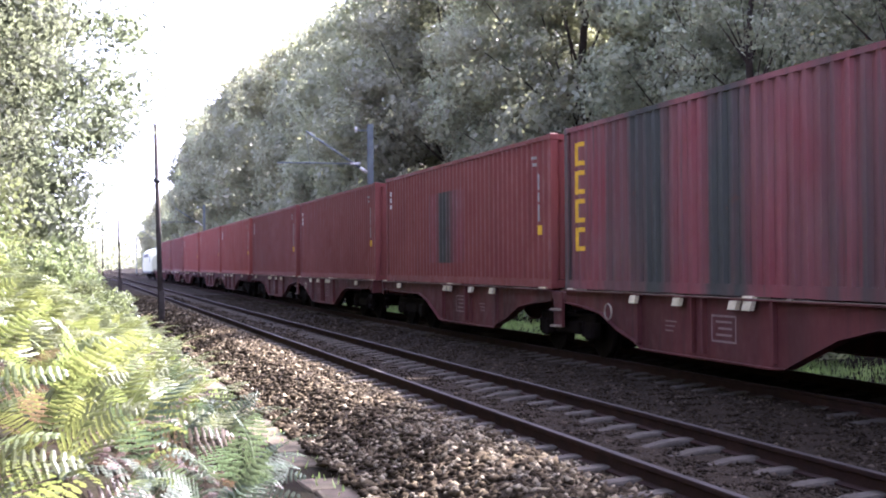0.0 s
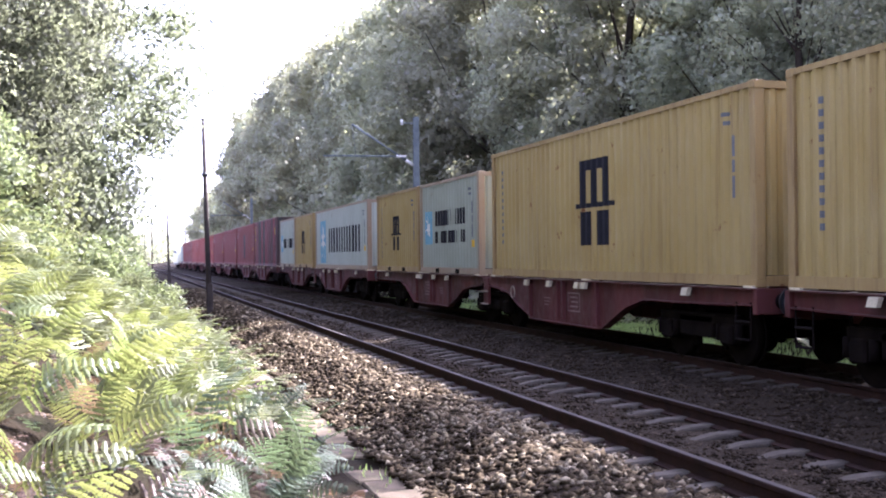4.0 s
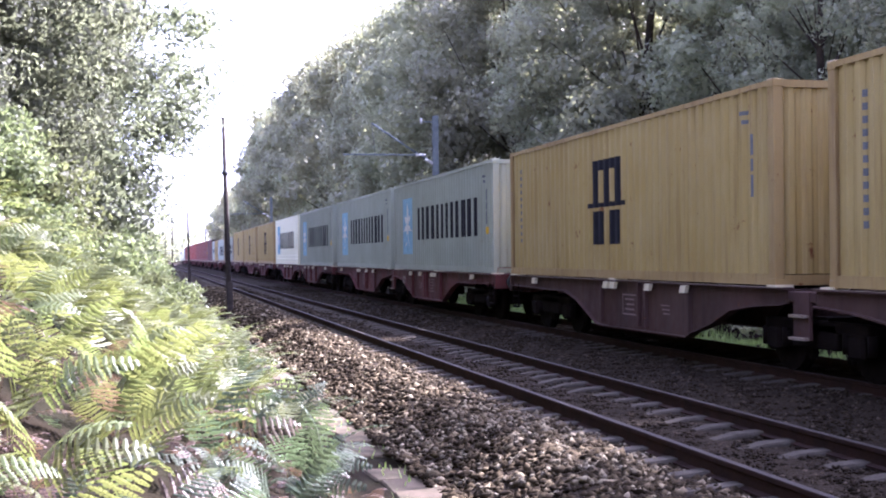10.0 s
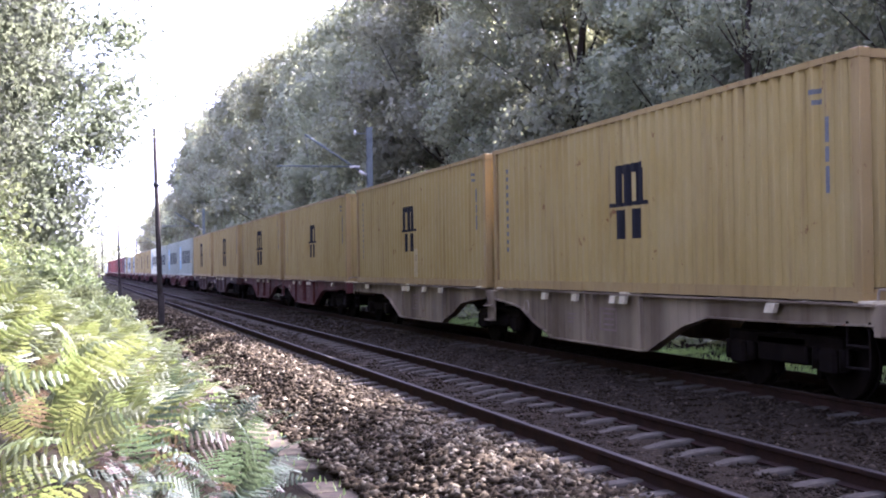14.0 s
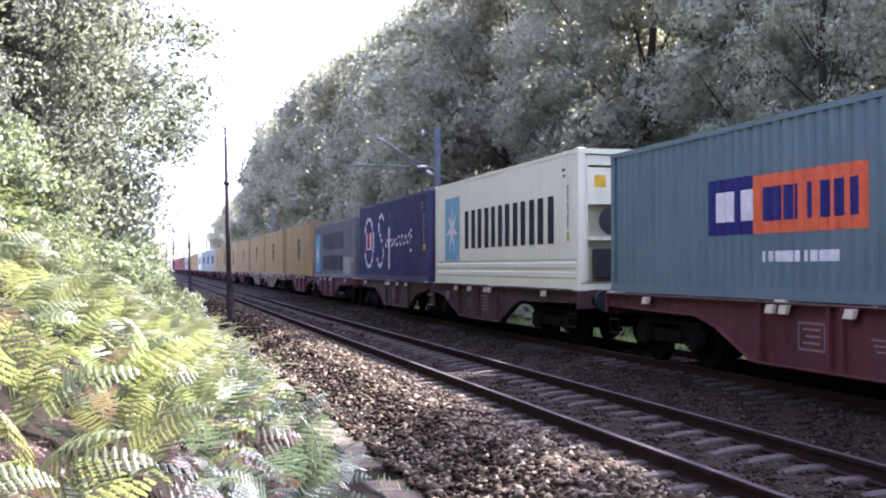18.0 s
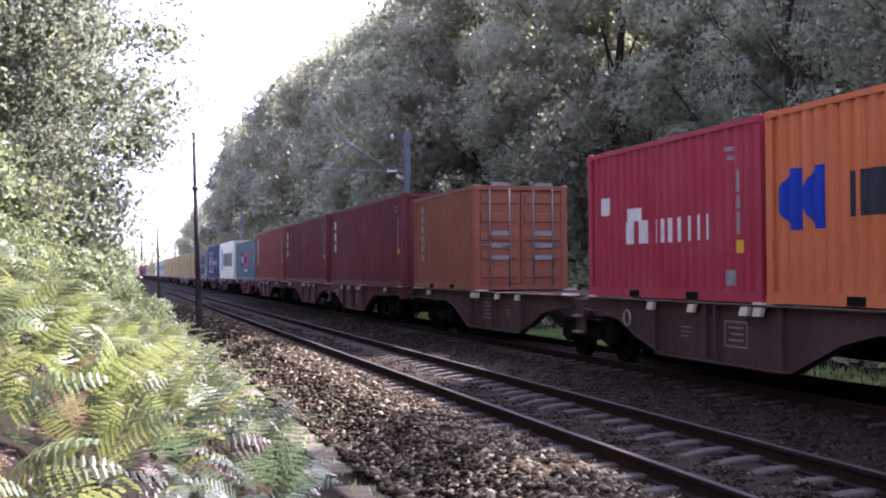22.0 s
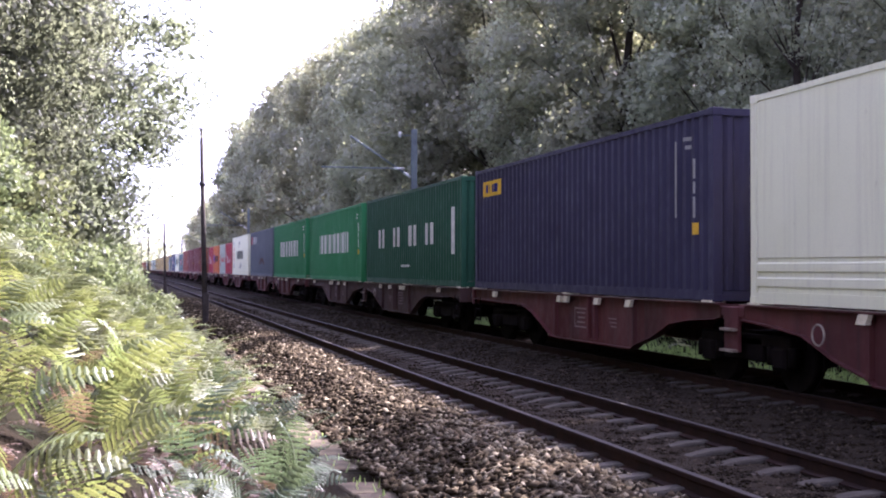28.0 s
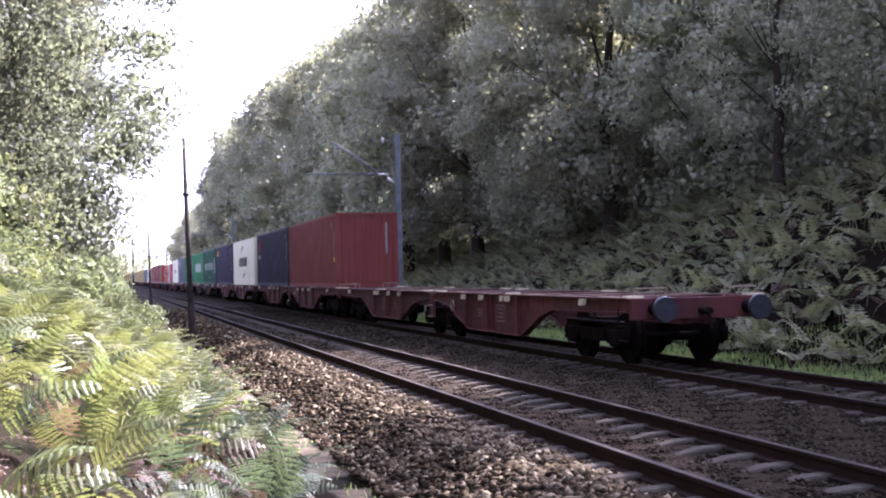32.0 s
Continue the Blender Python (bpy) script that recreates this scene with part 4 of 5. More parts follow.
def star_logo(ob, prof, yc, zc, w, h, back, star=True):
    if back:
        rect(ob, prof, yc - w / 2, yc + w / 2, zc - h / 2, zc + h / 2, back, "logo_panel", proud=0.003)
    if star:
        a, b = w * 0.43, h * 0.42
        for k in range(7):
            t = math.pi / 2 + 2 * math.pi * k / 7
            c, q = math.cos(t), math.sin(t)
            pts = sorted([(yc + a * c, zc + b * q), (yc - 0.17 * a * q, zc + 0.17 * b * c), (yc + 0.17 * a * q + 1e-3, zc - 0.17 * b * c)])
            (y0, z0), (y1, z1), (y2, z2) = pts
            y1, y2 = max(y1, y0 + 2e-3), max(y2, y0 + 4e-3)
            za = z0 + (z2 - z0) * (y1 - y0) / (y2 - y0)
            mark(ob, prof, [(y0, z0, z0), (y1, min(z1, za), max(z1, za)), (y2, z2, z2)], M_WHITE, "logo_shape", proud=0.005 + 0.0006 * k)


def block_logo(ob, prof, yc, zc, s, w):
    """Two-tier dark emblem: an arched block on a bar, with two blocks beneath; s: height of a tier, w: width."""
    for k in (-1, 0, 1):
        rect(ob, prof, yc + k * 0.36 * w - 0.12 * w, yc + k * 0.36 * w + 0.12 * w, zc + 0.06 * s, zc + 0.75 * s, M_BLACK, "logo_shape")
    rect(ob, prof, yc - 0.46 * w, yc + 0.48 * w, zc + 0.68 * s, zc + 0.88 * s, M_BLACK, "logo_shape", proud=0.005)
    rect(ob, prof, yc - 0.6 * w, yc + 0.6 * w, zc - 0.03 * s, zc + 0.06 * s, M_BLACK, "logo_shape", proud=0.005)
    for k in (-1, 1):
        y = yc + k * 0.25 * w
        rect(ob, prof, y - 0.17 * w, y + 0.19 * w, zc - 0.74 * s, zc - 0.1 * s, M_BLACK, "logo_shape")


def vertical_bars(ob, prof, y, z_top, n, w, h, gap, mat):
    for k in range(n):
        z = z_top - k * (h + gap)
        rect(ob, prof, y - w / 2, y + w / 2, z - h, z, mat, "lettering_bar")


# ---- the train: twin flat wagons on three bogies ----
RIDE = 1.191                                  # height of the container feet above the rail


def travelled(t):
    u = t / 32.0
    return t * (15.2681 + 0.0698 * u + 1.9133 * u * u - 1.0271 * u ** 3)


SILL = [(0.35, 0.97), (1.17, 0.92), (1.9, 0.83), (2.55, 0.58), (3.2, 0.42), (3.4, 0.33), (7.0, 0.32), (7.3, 0.34), (7.7, 0.5), (8.4, 0.77), (9.1, 0.92), (10.2, 0.92), (12.75, 0.96)]


def sill_mesh(side, sign):
    """The fish-bellied side girder of one platform: plate with top and bottom flanges."""
    bm = bmesh.new()
    x0, x1 = side * 1.20, side * 1.17
    top = 1.16
    rows = []
    for y, z in SILL:
        rows.append([bm.verts.new((x, sign * y, zz)) for x in (x0, x1) for zz in (z, top)])
    for a, b in zip(rows, rows[1:]):
        bm.faces.new((a[0], b[0], b[1], a[1])), bm.faces.new((a[2], a[3], b[3], b[2]))
        bm.faces.new((a[0], a[2], b[2], b[0])), bm.faces.new((a[1], b[1], b[3], a[3]))
    bm.faces.new((rows[0][0], rows[0][1], rows[0][3], rows[0][2])), bm.faces.new((rows[-1][0], rows[-1][2], rows[-1][3], rows[-1][1]))
    ya, yb = sorted((sign * 0.35, sign * 12.75))
    xa, xb = sorted((side * 1.29, side * 1.10))
    box(bm, xa, xb, ya, yb, top, top + 0.025)
    for (y0, z0), (y1, z1) in zip(SILL, SILL[1:]):
        vs = [bm.verts.new((side * x, sign * y, z - dz)) for y, z in ((y0, z0), (y1, z1)) for x in (1.27, 1.10) for dz in (0.001, 0.022)]
        for q in ((0, 4, 6, 2), (1, 3, 7, 5), (0, 1, 5, 4), (2, 6, 7, 3)):
            bm.faces.new([vs[i] for i in q])
    bmesh.ops.recalc_face_normals(bm, faces=bm.faces[:])
    return bm


def hoop(x, y, z, r, thick, n=20, m=6):
    bm = bmesh.new()
    rings = []
    for k in range(n):
        a = 2 * math.pi * k / n
        rings.append([bm.verts.new((x + thick * math.sin(2 * math.pi * j / m), y + (r + thick * math.cos(2 * math.pi * j / m)) * math.cos(a), z + (r + thick * math.cos(2 * math.pi * j / m)) * math.sin(a))) for j in range(m)])
    for k in range(n):
        for j in range(m):
            bm.faces.new((rings[k][j], rings[(k + 1) % n][j], rings[(k + 1) % n][(j + 1) % m], rings[k][(j + 1) % m]))
    bmesh.ops.recalc_face_normals(bm, faces=bm.faces[:])
    return bm


def wheelset(parent, y):
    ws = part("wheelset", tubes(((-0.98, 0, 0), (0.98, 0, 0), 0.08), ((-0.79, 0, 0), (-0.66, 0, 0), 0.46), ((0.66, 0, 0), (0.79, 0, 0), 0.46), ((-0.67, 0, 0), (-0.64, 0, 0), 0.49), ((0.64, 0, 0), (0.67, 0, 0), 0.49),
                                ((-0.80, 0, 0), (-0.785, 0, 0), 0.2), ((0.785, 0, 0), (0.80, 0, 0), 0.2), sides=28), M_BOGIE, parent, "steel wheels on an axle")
    ws.location = (0, y, 0.46)
    return ws


def bogie(parent, y):
    bm = bmesh.new()
    for s in (-1, 1):
        xa, xb = sorted((s * 0.92, s * 1.04))
        box(bm, xa, xb, -0.55, 0.55, 0.38, 0.72, bevel=0.02)
        box(bm, xa, xb, -1.25, 1.25, 0.60, 0.76, bevel=0.02)
        for e in (-1, 1):
            box(bm, *sorted((s * 0.88, s * 1.08)), e * 1.0 - 0.17, e * 1.0 + 0.17, 0.30, 0.62, bevel=0.04)
            for k in (-0.27, 0.27):
                tube(bm, (s * 0.99, e * 1.0 + k, 0.36), (s * 0.99, e * 1.0 + k, 0.62), 0.075, sides=8)
            box(bm, *sorted((s * 0.7, s * 0.8)), e * 0.47 - 0.05, e * 0.47 + 0.05, 0.2, 0.6)
    box(bm, -0.95, 0.95, -0.2, 0.2, 0.5, 0.8)
    box(bm, -0.95, 0.95, -1.27, -1.2, 0.6, 0.72), box(bm, -0.95, 0.95, 1.2, 1.27, 0.6, 0.72)
    b = part("bogie", bm, M_BOGIE, parent, "two-axle bogie frame with springs, shade put into its near-black colour")
    b.location = (0, y, 0)
    wheelset(b, -1.0), wheelset(b, 1.0)
    return b


def build_wagon(mat, label, centre_panel=True):
    w = thing("flat_wagon", label, "wagon", "wagons of the train")
    for sign in (1, -1):
        for side in (-1, 1):
            sill = part("side_girder", sill_mesh(side, sign), mat, w, "fish-bellied side girder")
            x0, x1 = sorted((side * 1.2, side * 1.275))
            for y, z in ((3.25, 0.39), (4.95, 0.385), (5.25, 0.385), (7.0, 0.37)):
                part("girder_rib", boxes((x0, x1, *sorted((sign * y, sign * (y + 0.07))), z, 1.16)), mat, sill)
            for y in (3.2, 4.6, 6.15, 6.5, 10.7):
                bm = boxes((*sorted((side * 1.275, side * 1.34)), *sorted((sign * y, sign * (y + 0.2))), 1.03, 1.15))
                for v in bm.verts:
                    if v.co.z < 1.1:
                        v.co.y += 0.06
                part("stake_clip", bm, M_CREAM, sill, "cream-painted folding load clip")
            if side < 0:
                for k in range(3):
                    part("data_bar", boxes((-1.2045, -1.2015, *sorted((sign * 4.1, sign * (4.45 - 0.05 * k))), 0.78 - 0.07 * k, 0.8 - 0.07 * k)), M_FAINT, sill, "pale unreadable data line")
                ya, yb = sorted((sign * 5.45, sign * 6.1))
                fr = bmesh.new()
                o = [fr.verts.new((-1.2045, y, z)) for y, z in ((ya, 0.56), (yb, 0.56), (yb, 0.94), (ya, 0.94))]
                i = [fr.verts.new((-1.2045, y, z)) for y, z in ((ya + 0.03, 0.59), (yb - 0.03, 0.59), (yb - 0.03, 0.91), (ya + 0.03, 0.91))]
                for k in range(4):
                    fr.faces.new((o[k], i[k], i[(k + 1) % 4], o[(k + 1) % 4]))
                part("data_panel", fr, M_FAINT, sill, "outlined pale data panel")
                for k in range(3):
                    part("data_bar", boxes((-1.2045, -1.2015, ya + 0.12, yb - 0.12 - 0.06 * (k % 2), 0.65 + 0.09 * k, 0.68 + 0.09 * k)), M_FAINT, sill)
                if sign < 0:
                    part("brake_wheel", hoop(-1.32, sign * 2.35, 0.86, 0.13, 0.014), M_PLANK, sill, "pale brake hand wheel")
        part("centre_sill", boxes((-0.32, -0.12, *sorted((sign * 0.3, sign * 12.7)), 0.72, 1.14), (0.12, 0.32, *sorted((sign * 0.3, sign * 12.7)), 0.72, 1.14)), mat, w, "twin centre beams")
        for y in (0.35, 2.0, 3.3, 5.1, 7.0, 8.8, 10.6, 12.55):
            part("cross_member", boxes((-1.17, 1.17, *sorted((sign * y, sign * (y + 0.2))), 1.02, 1.155)), mat, w)
        for y in (2.2, 4.3, 7.3, 9.3, 11.3):
            part("deck_plank", boxes((-1.22, 1.2, *sorted((sign * y, sign * (y + 0.13))), 1.186, 1.2)), M_PLANK, w, "worn pale deck board")
        for y in (0.55, 6.35, 12.45):
            for side in (-1, 1):
                part("load_spigot", boxes((*sorted((side * 1.0, side * 1.27)), *sorted((sign * y, sign * (y + 0.25))), 1.185, 1.217)), M_CREAM, w, "cream-painted container seat")
        part("end_beam", boxes((-1.27, 1.27, *sorted((sign * 12.7, sign * 12.82)), 0.82, 1.18), bevel=0.01), mat, w, "headstock beam")
        part("grab_rail", tubes(((-1.24, sign * 12.6, 0.45), (-1.24, sign * 12.6, 0.98), 0.016), ((-1.24, sign * 12.2, 0.45), (-1.24, sign * 12.2, 0.98), 0.016), ((-1.24, sign * 12.6, 0.45), (-1.24, sign * 12.2, 0.45), 0.022), ((-1.24, sign * 12.6, 0.7), (-1.24, sign * 12.2, 0.7), 0.022), sides=6), M_BOGIE, w, "near-black shunter's step")
        for side in (-1, 1):
            b = part("buffer", tubes(((side * 0.875, sign * 12.8, 1.0), (side * 0.875, sign * 13.24, 1.0), 0.11), sides=14), M_BOGIE, w, "buffer barrel")
            part("buffer_head", tubes(((side * 0.875, sign * 13.22, 1.0), (side * 0.875, sign * 13.28, 1.0), 0.22, 0.205), sides=22), M_BUFFER, b, "greasy grey-blue round buffer face")
        part("coupling", tubes(((0, sign * 12.8, 0.95), (0, sign * 13.15, 0.95), 0.06), ((0, sign * 13.05, 0.95), (0, sign * 13.2, 0.6), 0.035), sides=8), M_BOGIE, w, "screw coupling")
        for side in (-1, 1):
            part("hand_hoop", tubes(((side * 0.55, sign * 12.62, 1.18), (side * 0.55, sign * 12.66, 1.34), 0.018), ((side * 0.55, sign * 12.66, 1.34), (side * 1.15, sign * 12.66, 1.34), 0.018), ((side * 1.15, sign * 12.66, 1.34), (side * 1.15, sign * 12.62, 1.18), 0.018), sides=6), M_PLANK, w, "pale bent-tube hand hoop")
            part("worn_edge", boxes((*sorted((side * 1.262, side * 1.293)), *sorted((sign * 0.4, sign * 12.7)), 1.183, 1.19)), M_PLANK, w, "rubbed pale edge strip of the deck")
    for side in (-1, 1):                          # the articulated joint's step plates
        plate = part("joint_plate", boxes((*sorted((side * 1.16, side * 1.22)), -0.2, 0.2, 0.5, 1.14), (*sorted((side * 1.0, side * 1.2)), -0.34, 0.34, 1.0, 1.14), bevel=0.01), mat, w, "grimy step plate at the articulated joint")
        for z in (0.5, 0.8):
            part("step", boxes((*sorted((side * 1.21, side * 1.30)), -0.19, 0.19, z, z + 0.035)), M_PLANK, plate, "worn pale step")
    for y in (-10.55, 0.0, 10.55):
        bogie(w, y)
    return w


M_BUFFER = surface("greasy_buffer", (0.035, 0.042, 0.05), (0.018, 0.021, 0.026), 6, 0.5, 0.3, 40, 0.2, 0.004)

M_FAINT = plain("faint_data_paint", (0.26, 0.19, 0.175))
M_PLANK = surface("worn_plank", (0.34, 0.29, 0.22), (0.20, 0.15, 0.11), 4, 0.85, 0, 60, 0.4, 0.004)
MOVING = []                                   # thing, x, offset along the line, z
wagon_red = build_wagon(P_WAGON, "red-brown articulated container flat wagon with bellied girders")
wagon_grey = build_wagon(P_WAGONG, "dirty pale grey articulated container flat wagon")
wagon_brown = build_wagon(P_WAGONB, "grimy brown articulated container flat wagon")
WAGONS = [(126.93, "r"), (100.2, "r"), (73.47, "r"), (46.74, "r"), (20.01, "r"), (-6.73, "r"), (-33.86, "r"), (-60.21, "r"), (-87.07, "r"), (-113.61, "r"), 
          (-140.43, "b"), (-167.83, "r"), (-194.42, "g"), (-221.48, "r"), (-248.07, "b"), (-275.1, "r"), (-301.64, "r"), (-328.78, "b"), (-355.57, "r"), (-382.29, "r"), 
          (-409.06, "b"), (-435.74, "r"), (-462.29, "r"), (-488.37, "r")]
seen_kind = set()
for off, k in WAGONS:
    src = {"r": wagon_red, "g": wagon_grey, "b": wagon_brown}[k]
    ob = src if k not in seen_kind else copy_thing(src, Matrix())
    seen_kind.add(k)
    MOVING.append((ob, TRACK_FAR, off, 0.0))

L40, L20, HC, STD = 12.192, 6.058, 2.896, 2.591


def load(made, front, length):
    MOVING.append((made[0], TRACK_FAR, front - length / 2, RIDE))
    return made


# front of the train: plain red boxes, already far off
for k, (front, mat) in enumerate(((125.9, P_RED), (112.4, P_RED), (99.3, P_RED2), (85.7, P_RED2), (72.6, P_RED2), (59.2, P_RED), (46.0, P_RED), (32.5, P_RED))):
    c, pr = load(container("red forty-foot steel container on a flat wagon", mat), front, L40)
    small_marks(c, pr, L40, HC, M_PALE)
    vertical_bars(c, pr, L40 / 2 - 0.5, HC - 0.4, 3, 0.16, 0.12, 0.06, M_WHITE)
    if k == 7:
        rect(c, pr, -0.9, 1.9, 0.5, 2.2, P_STAINED, "repair_patch", "darker repainted patch")

c, pr = load(container("stained maroon forty-foot container with yellow letter blocks", P_STAINED), 19.66, L40)
for k in range(4):
    z = HC - 0.3 - 0.50 * k
    for q in ((0, 0.08), (0.33, 0.41)):
        rect(c, pr, 5.3, 5.66, z - q[1], z - q[0], M_YELLOW, "lettering_bar")
    rect(c, pr, 5.56, 5.66, z - 0.41, z, M_YELLOW, "lettering_bar", proud=0.005)
rect(c, pr, -5.4, -5.2, 1.9, 2.3, M_YELLOW, "warning_label")


def star_box(front, mat, length, h, label, panel, twolines=False, faint=False, letter=M_BLACK):
    c, pr = load(container(label, mat, length, h, frame_mat=P_RUSTYTAN if mat is P_WHITEGREY or length < 7 else None), front, length)
    l2 = length / 2
    if length > 7:
        dz = 0.0 if h > 2.7 else -0.28
        star_logo(c, pr, 4.0 + (0.95 if faint else 0), 1.45 + dz, 1.6, 1.85, panel)
        if faint:
            row_of_bars(c, pr, 3.05, (0.85, 0.85, 0.7, 0.75, 0.75, 0.85), 0.27, 1.32, 2.1, letter)
            row_of_bars(c, pr, 3.05, (0.7, 0.7, 0.75, 0.6, 0.75, 0.75, 0.75), 0.17, 0.35, 1.02, letter)
            rect(c, pr, -5.15, -3.2, 0.12, 0.92, P_GREY, "repair_patch", "pale unpainted patch")
        else:
            row_of_bars(c, pr, 2.55, (1.05, 1.0, 0.95, 1.0, 1.0, 1.08), 0.22, 0.98 + dz, 2.0 + dz, letter)
    elif twolines:
        star_logo(c, pr, 2.1, 1.3, 0.78, 0.95, panel)
        row_of_bars(c, pr, 1.25, (0.44, 0.42, 0.36, 0.4, 0.4, 0.44), 0.1, 1.33, 1.75, letter)
        row_of_bars(c, pr, 1.28, (0.32, 0.32, 0.36, 0.28, 0.36, 0.36, 0.36), 0.1, 0.85, 1.18, letter)
    else:
        star_logo(c, pr, 2.0, 1.27, 0.72, 0.9, panel)
        row_of_bars(c, pr, 1.37, (0.54, 0.54, 0.5, 0.52, 0.52, 0.56), 0.11, 1.02, 1.51, letter)
    small_marks(c, pr, length, h, M_DARKMARK)
    return c, pr


M_DARKMARK = plain("grey_number_rows", (0.16, 0.17, 0.18))
star_box(5.95, P_WHITEGREY, L20, STD, "chalky white twenty-foot container with blue panel and dark bars", M_SKYBLUE)


def mustard(front, length=L40, h=HC, s=None):
    c, pr = load(container("mustard-yellow steel container with black block emblem", P_MUSTARD, length, h, frame_mat=P_MUSTARDF), front, length)
    if length > 7:
        q = 0.74 if front < -160 else 1.0         # the rear ones carry a smaller emblem
        block_logo(c, pr, (-0.22, 0.12)[int(front) % 2], 1.40 + 0.1 * (1 - q), 1.0 * q, 1.5 * q)
    else:
        block_logo(c, pr, 0.08, 1.2, 0.68, 1.1)
    vertical_bars(c, pr, length / 2 - 0.75, h - 0.45, 11, 0.07, 0.09, 0.07, M_DARKMARK)
    small_marks(c, pr, length, h, M_DARKMARK, False)
    if int(front) == -181:
        rect(c, pr, -0.75, -0.42, 0.2, 0.95, M_PATCH, "repair_patch", "pale primer patch with a rusty dent")
        rect(c, pr, -0.62, -0.5, 0.62, 0.78, P_RUST, "rust_patch", proud=0.006)
    return c, pr


M_PATCH = surface("pale_primer", (0.50, 0.42, 0.24), (0.42, 0.33, 0.17), 4, 0.7, 0, 40, 0.1, 0.004)
mustard(-0.21, L20, STD)
star_box(-7.19, P_WHITEGREY, L40, STD, "rust-flecked pale forty-foot container with blue star panel", M_SKYBLUE)
mustard(-21.01, L20, STD)
star_box(-27.26, P_GREY, L20, STD, "pale grey twenty-foot container with two rows of dark bars", M_SKYBLUE, True)
for front in (-34.40, -47.40, -60.83):
    mustard(front)
c, pr = load(container("white refrigerated container with sky-blue star panel", P_WHITE, reefer=True), -74.43, L40)
star_logo(c, pr, 4.1, 1.55, 1.6, 1.8, M_SKYBLUE)
row_of_bars(c, pr, 3.35, (1.05, 1.02, 0.95, 1.0, 1.0, 1.08), 0.24, 0.98, 2.0, M_BLACK)
small_marks(c, pr, L40, HC, M_DARKMARK)
for front in (-87.52, -101.11, -113.92):
    star_box(front, P_GREY, L40, HC, "pale blue-grey forty-foot container with star and dark bars", M_STARBLUE)
for front in (-127.57, -141.11, -155.21, -168.25, -181.97, -194.69, -208.90):
    mustard(front)
c, pr = star_box(-221.87, P_DARKGREY, L40, STD, "dull dark grey container with blue panel and faint bars", M_SKYBLUE, faint=True, letter=M_CHARCOAL)
c, pr = load(container("royal blue forty-foot container with white script strokes", P_BLUE), -235.39, L40)
for k in range(36):
    a = 2 * math.pi * k / 36
    rect(c, pr, 4.08 + 0.93 * math.cos(a) - 0.07, 4.08 + 0.93 * math.cos(a) + 0.07, 1.43 + 0.93 * math.sin(a) - 0.07, 1.43 + 0.93 * math.sin(a) + 0.07, M_WHITE, "logo_shape")
rect(c, pr, 3.5, 4.6, 1.15, 1.8, M_WHITE, "logo_shape")
rect(c, pr, 3.95, 4.4, 1.2, 1.85, M_REDMARK, "logo_shape", proud=0.006)
def stroke(c, pr, pts, w, mat):
    """A painted brush stroke along a line of points."""
    for (ya, za), (yb, zb) in zip(pts, pts[1:]):
        (ya, za), (yb, zb) = sorted(((ya, za), (yb, zb)))
        if yb - ya < 0.08:
            rect(c, pr, ya - w / 2, yb + w / 2, min(za, zb), max(za, zb), mat, "script_stroke")
        else:
            mark(c, pr, [(ya, za - w / 2, za + w / 2), (yb, zb - w / 2, zb + w / 2)], mat, "script_stroke")


stroke(c, pr, [(1.15, 2.2), (1.3, 2.42), (1.7, 2.4), (2.0, 2.15), (1.95, 1.8), (1.4, 1.4), (1.15, 1.0), (1.3, 0.65), (1.8, 0.5), (2.2, 0.6), (2.4, 0.85)], 0.14, M_WHITE)
stroke(c, pr, [(-0.15, 2.4), (0.05, 1.9), (0.1, 1.2), (0.08, 0.4)], 0.11, M_WHITE)
stroke(c, pr, [(0.9, 1.5), (0.6, 1.2), (0.3, 1.5), (0.25, 1.2), (-0.3, 1.5), (-0.4, 1.2), (-0.7, 1.5), (-0.8, 1.2), (-1.1, 1.5), (-1.25, 1.2), (-1.6, 1.55), (-1.9, 1.25), (-2.2, 1.6), (-2.4, 1.25), (-2.8, 1.6), (-3.0, 1.3), (-3.3, 1.6), (-3.7, 1.75), (-3.3, 1.0), (-3.7, 1.05)], 0.1, M_WHITE)
small_marks(c, pr, L40, HC, M_PALE)
c, pr = load(container("white refrigerated container, scuffed foot, sky-blue star panel", P_WHITE, reefer=True), -248.55, L40)
star_logo(c, pr, 4.1, 1.55, 1.6, 1.8, M_SKYBLUE)
row_of_bars(c, pr, 2.7, (1.05, 1.02, 0.95, 1.0, 1.0, 1.08), 0.24, 0.98, 2.0, M_BLACK)
small_marks(c, pr, L40, HC, M_DARKMARK)
c, pr = load(container("grey-green forty-foot container with navy and orange panel", P_TEAL, L40, STD), -262.47, L40)
rect(c, pr, 0.78, 2.13, 0.95, 1.8, M_NAVY, "logo_panel"), rect(c, pr, -2.06, 0.78, 0.95, 1.78, M_ORANGE, "logo_panel")
for k, w in enumerate((0.34, 0.26, 0.34)):
    rect(c, pr, 1.97 - 0.4 * k - w, 1.97 - 0.4 * k, 1.15, 1.6, M_WHITE, "lettering_bar", proud=0.006)
for k, w in enumerate((0.3, 0.2, 0.2, 0.08, 0.08, 0.24, 0.24, 0.24)):
    rect(c, pr, 0.55 - 0.31 * k - w, 0.55 - 0.31 * k, 1.12, 1.6, M_NAVY, "lettering_bar", proud=0.006)
row_of_bars(c, pr, 0.57, (0.17,) * 9, 0.05, 0.55, 0.7, M_WHITE)
small_marks(c, pr, L40, STD, M_WHITE, False)
c, pr = load(container("orange-brown forty-foot container with white letter blocks", P_BROWN), -275.54, L40)
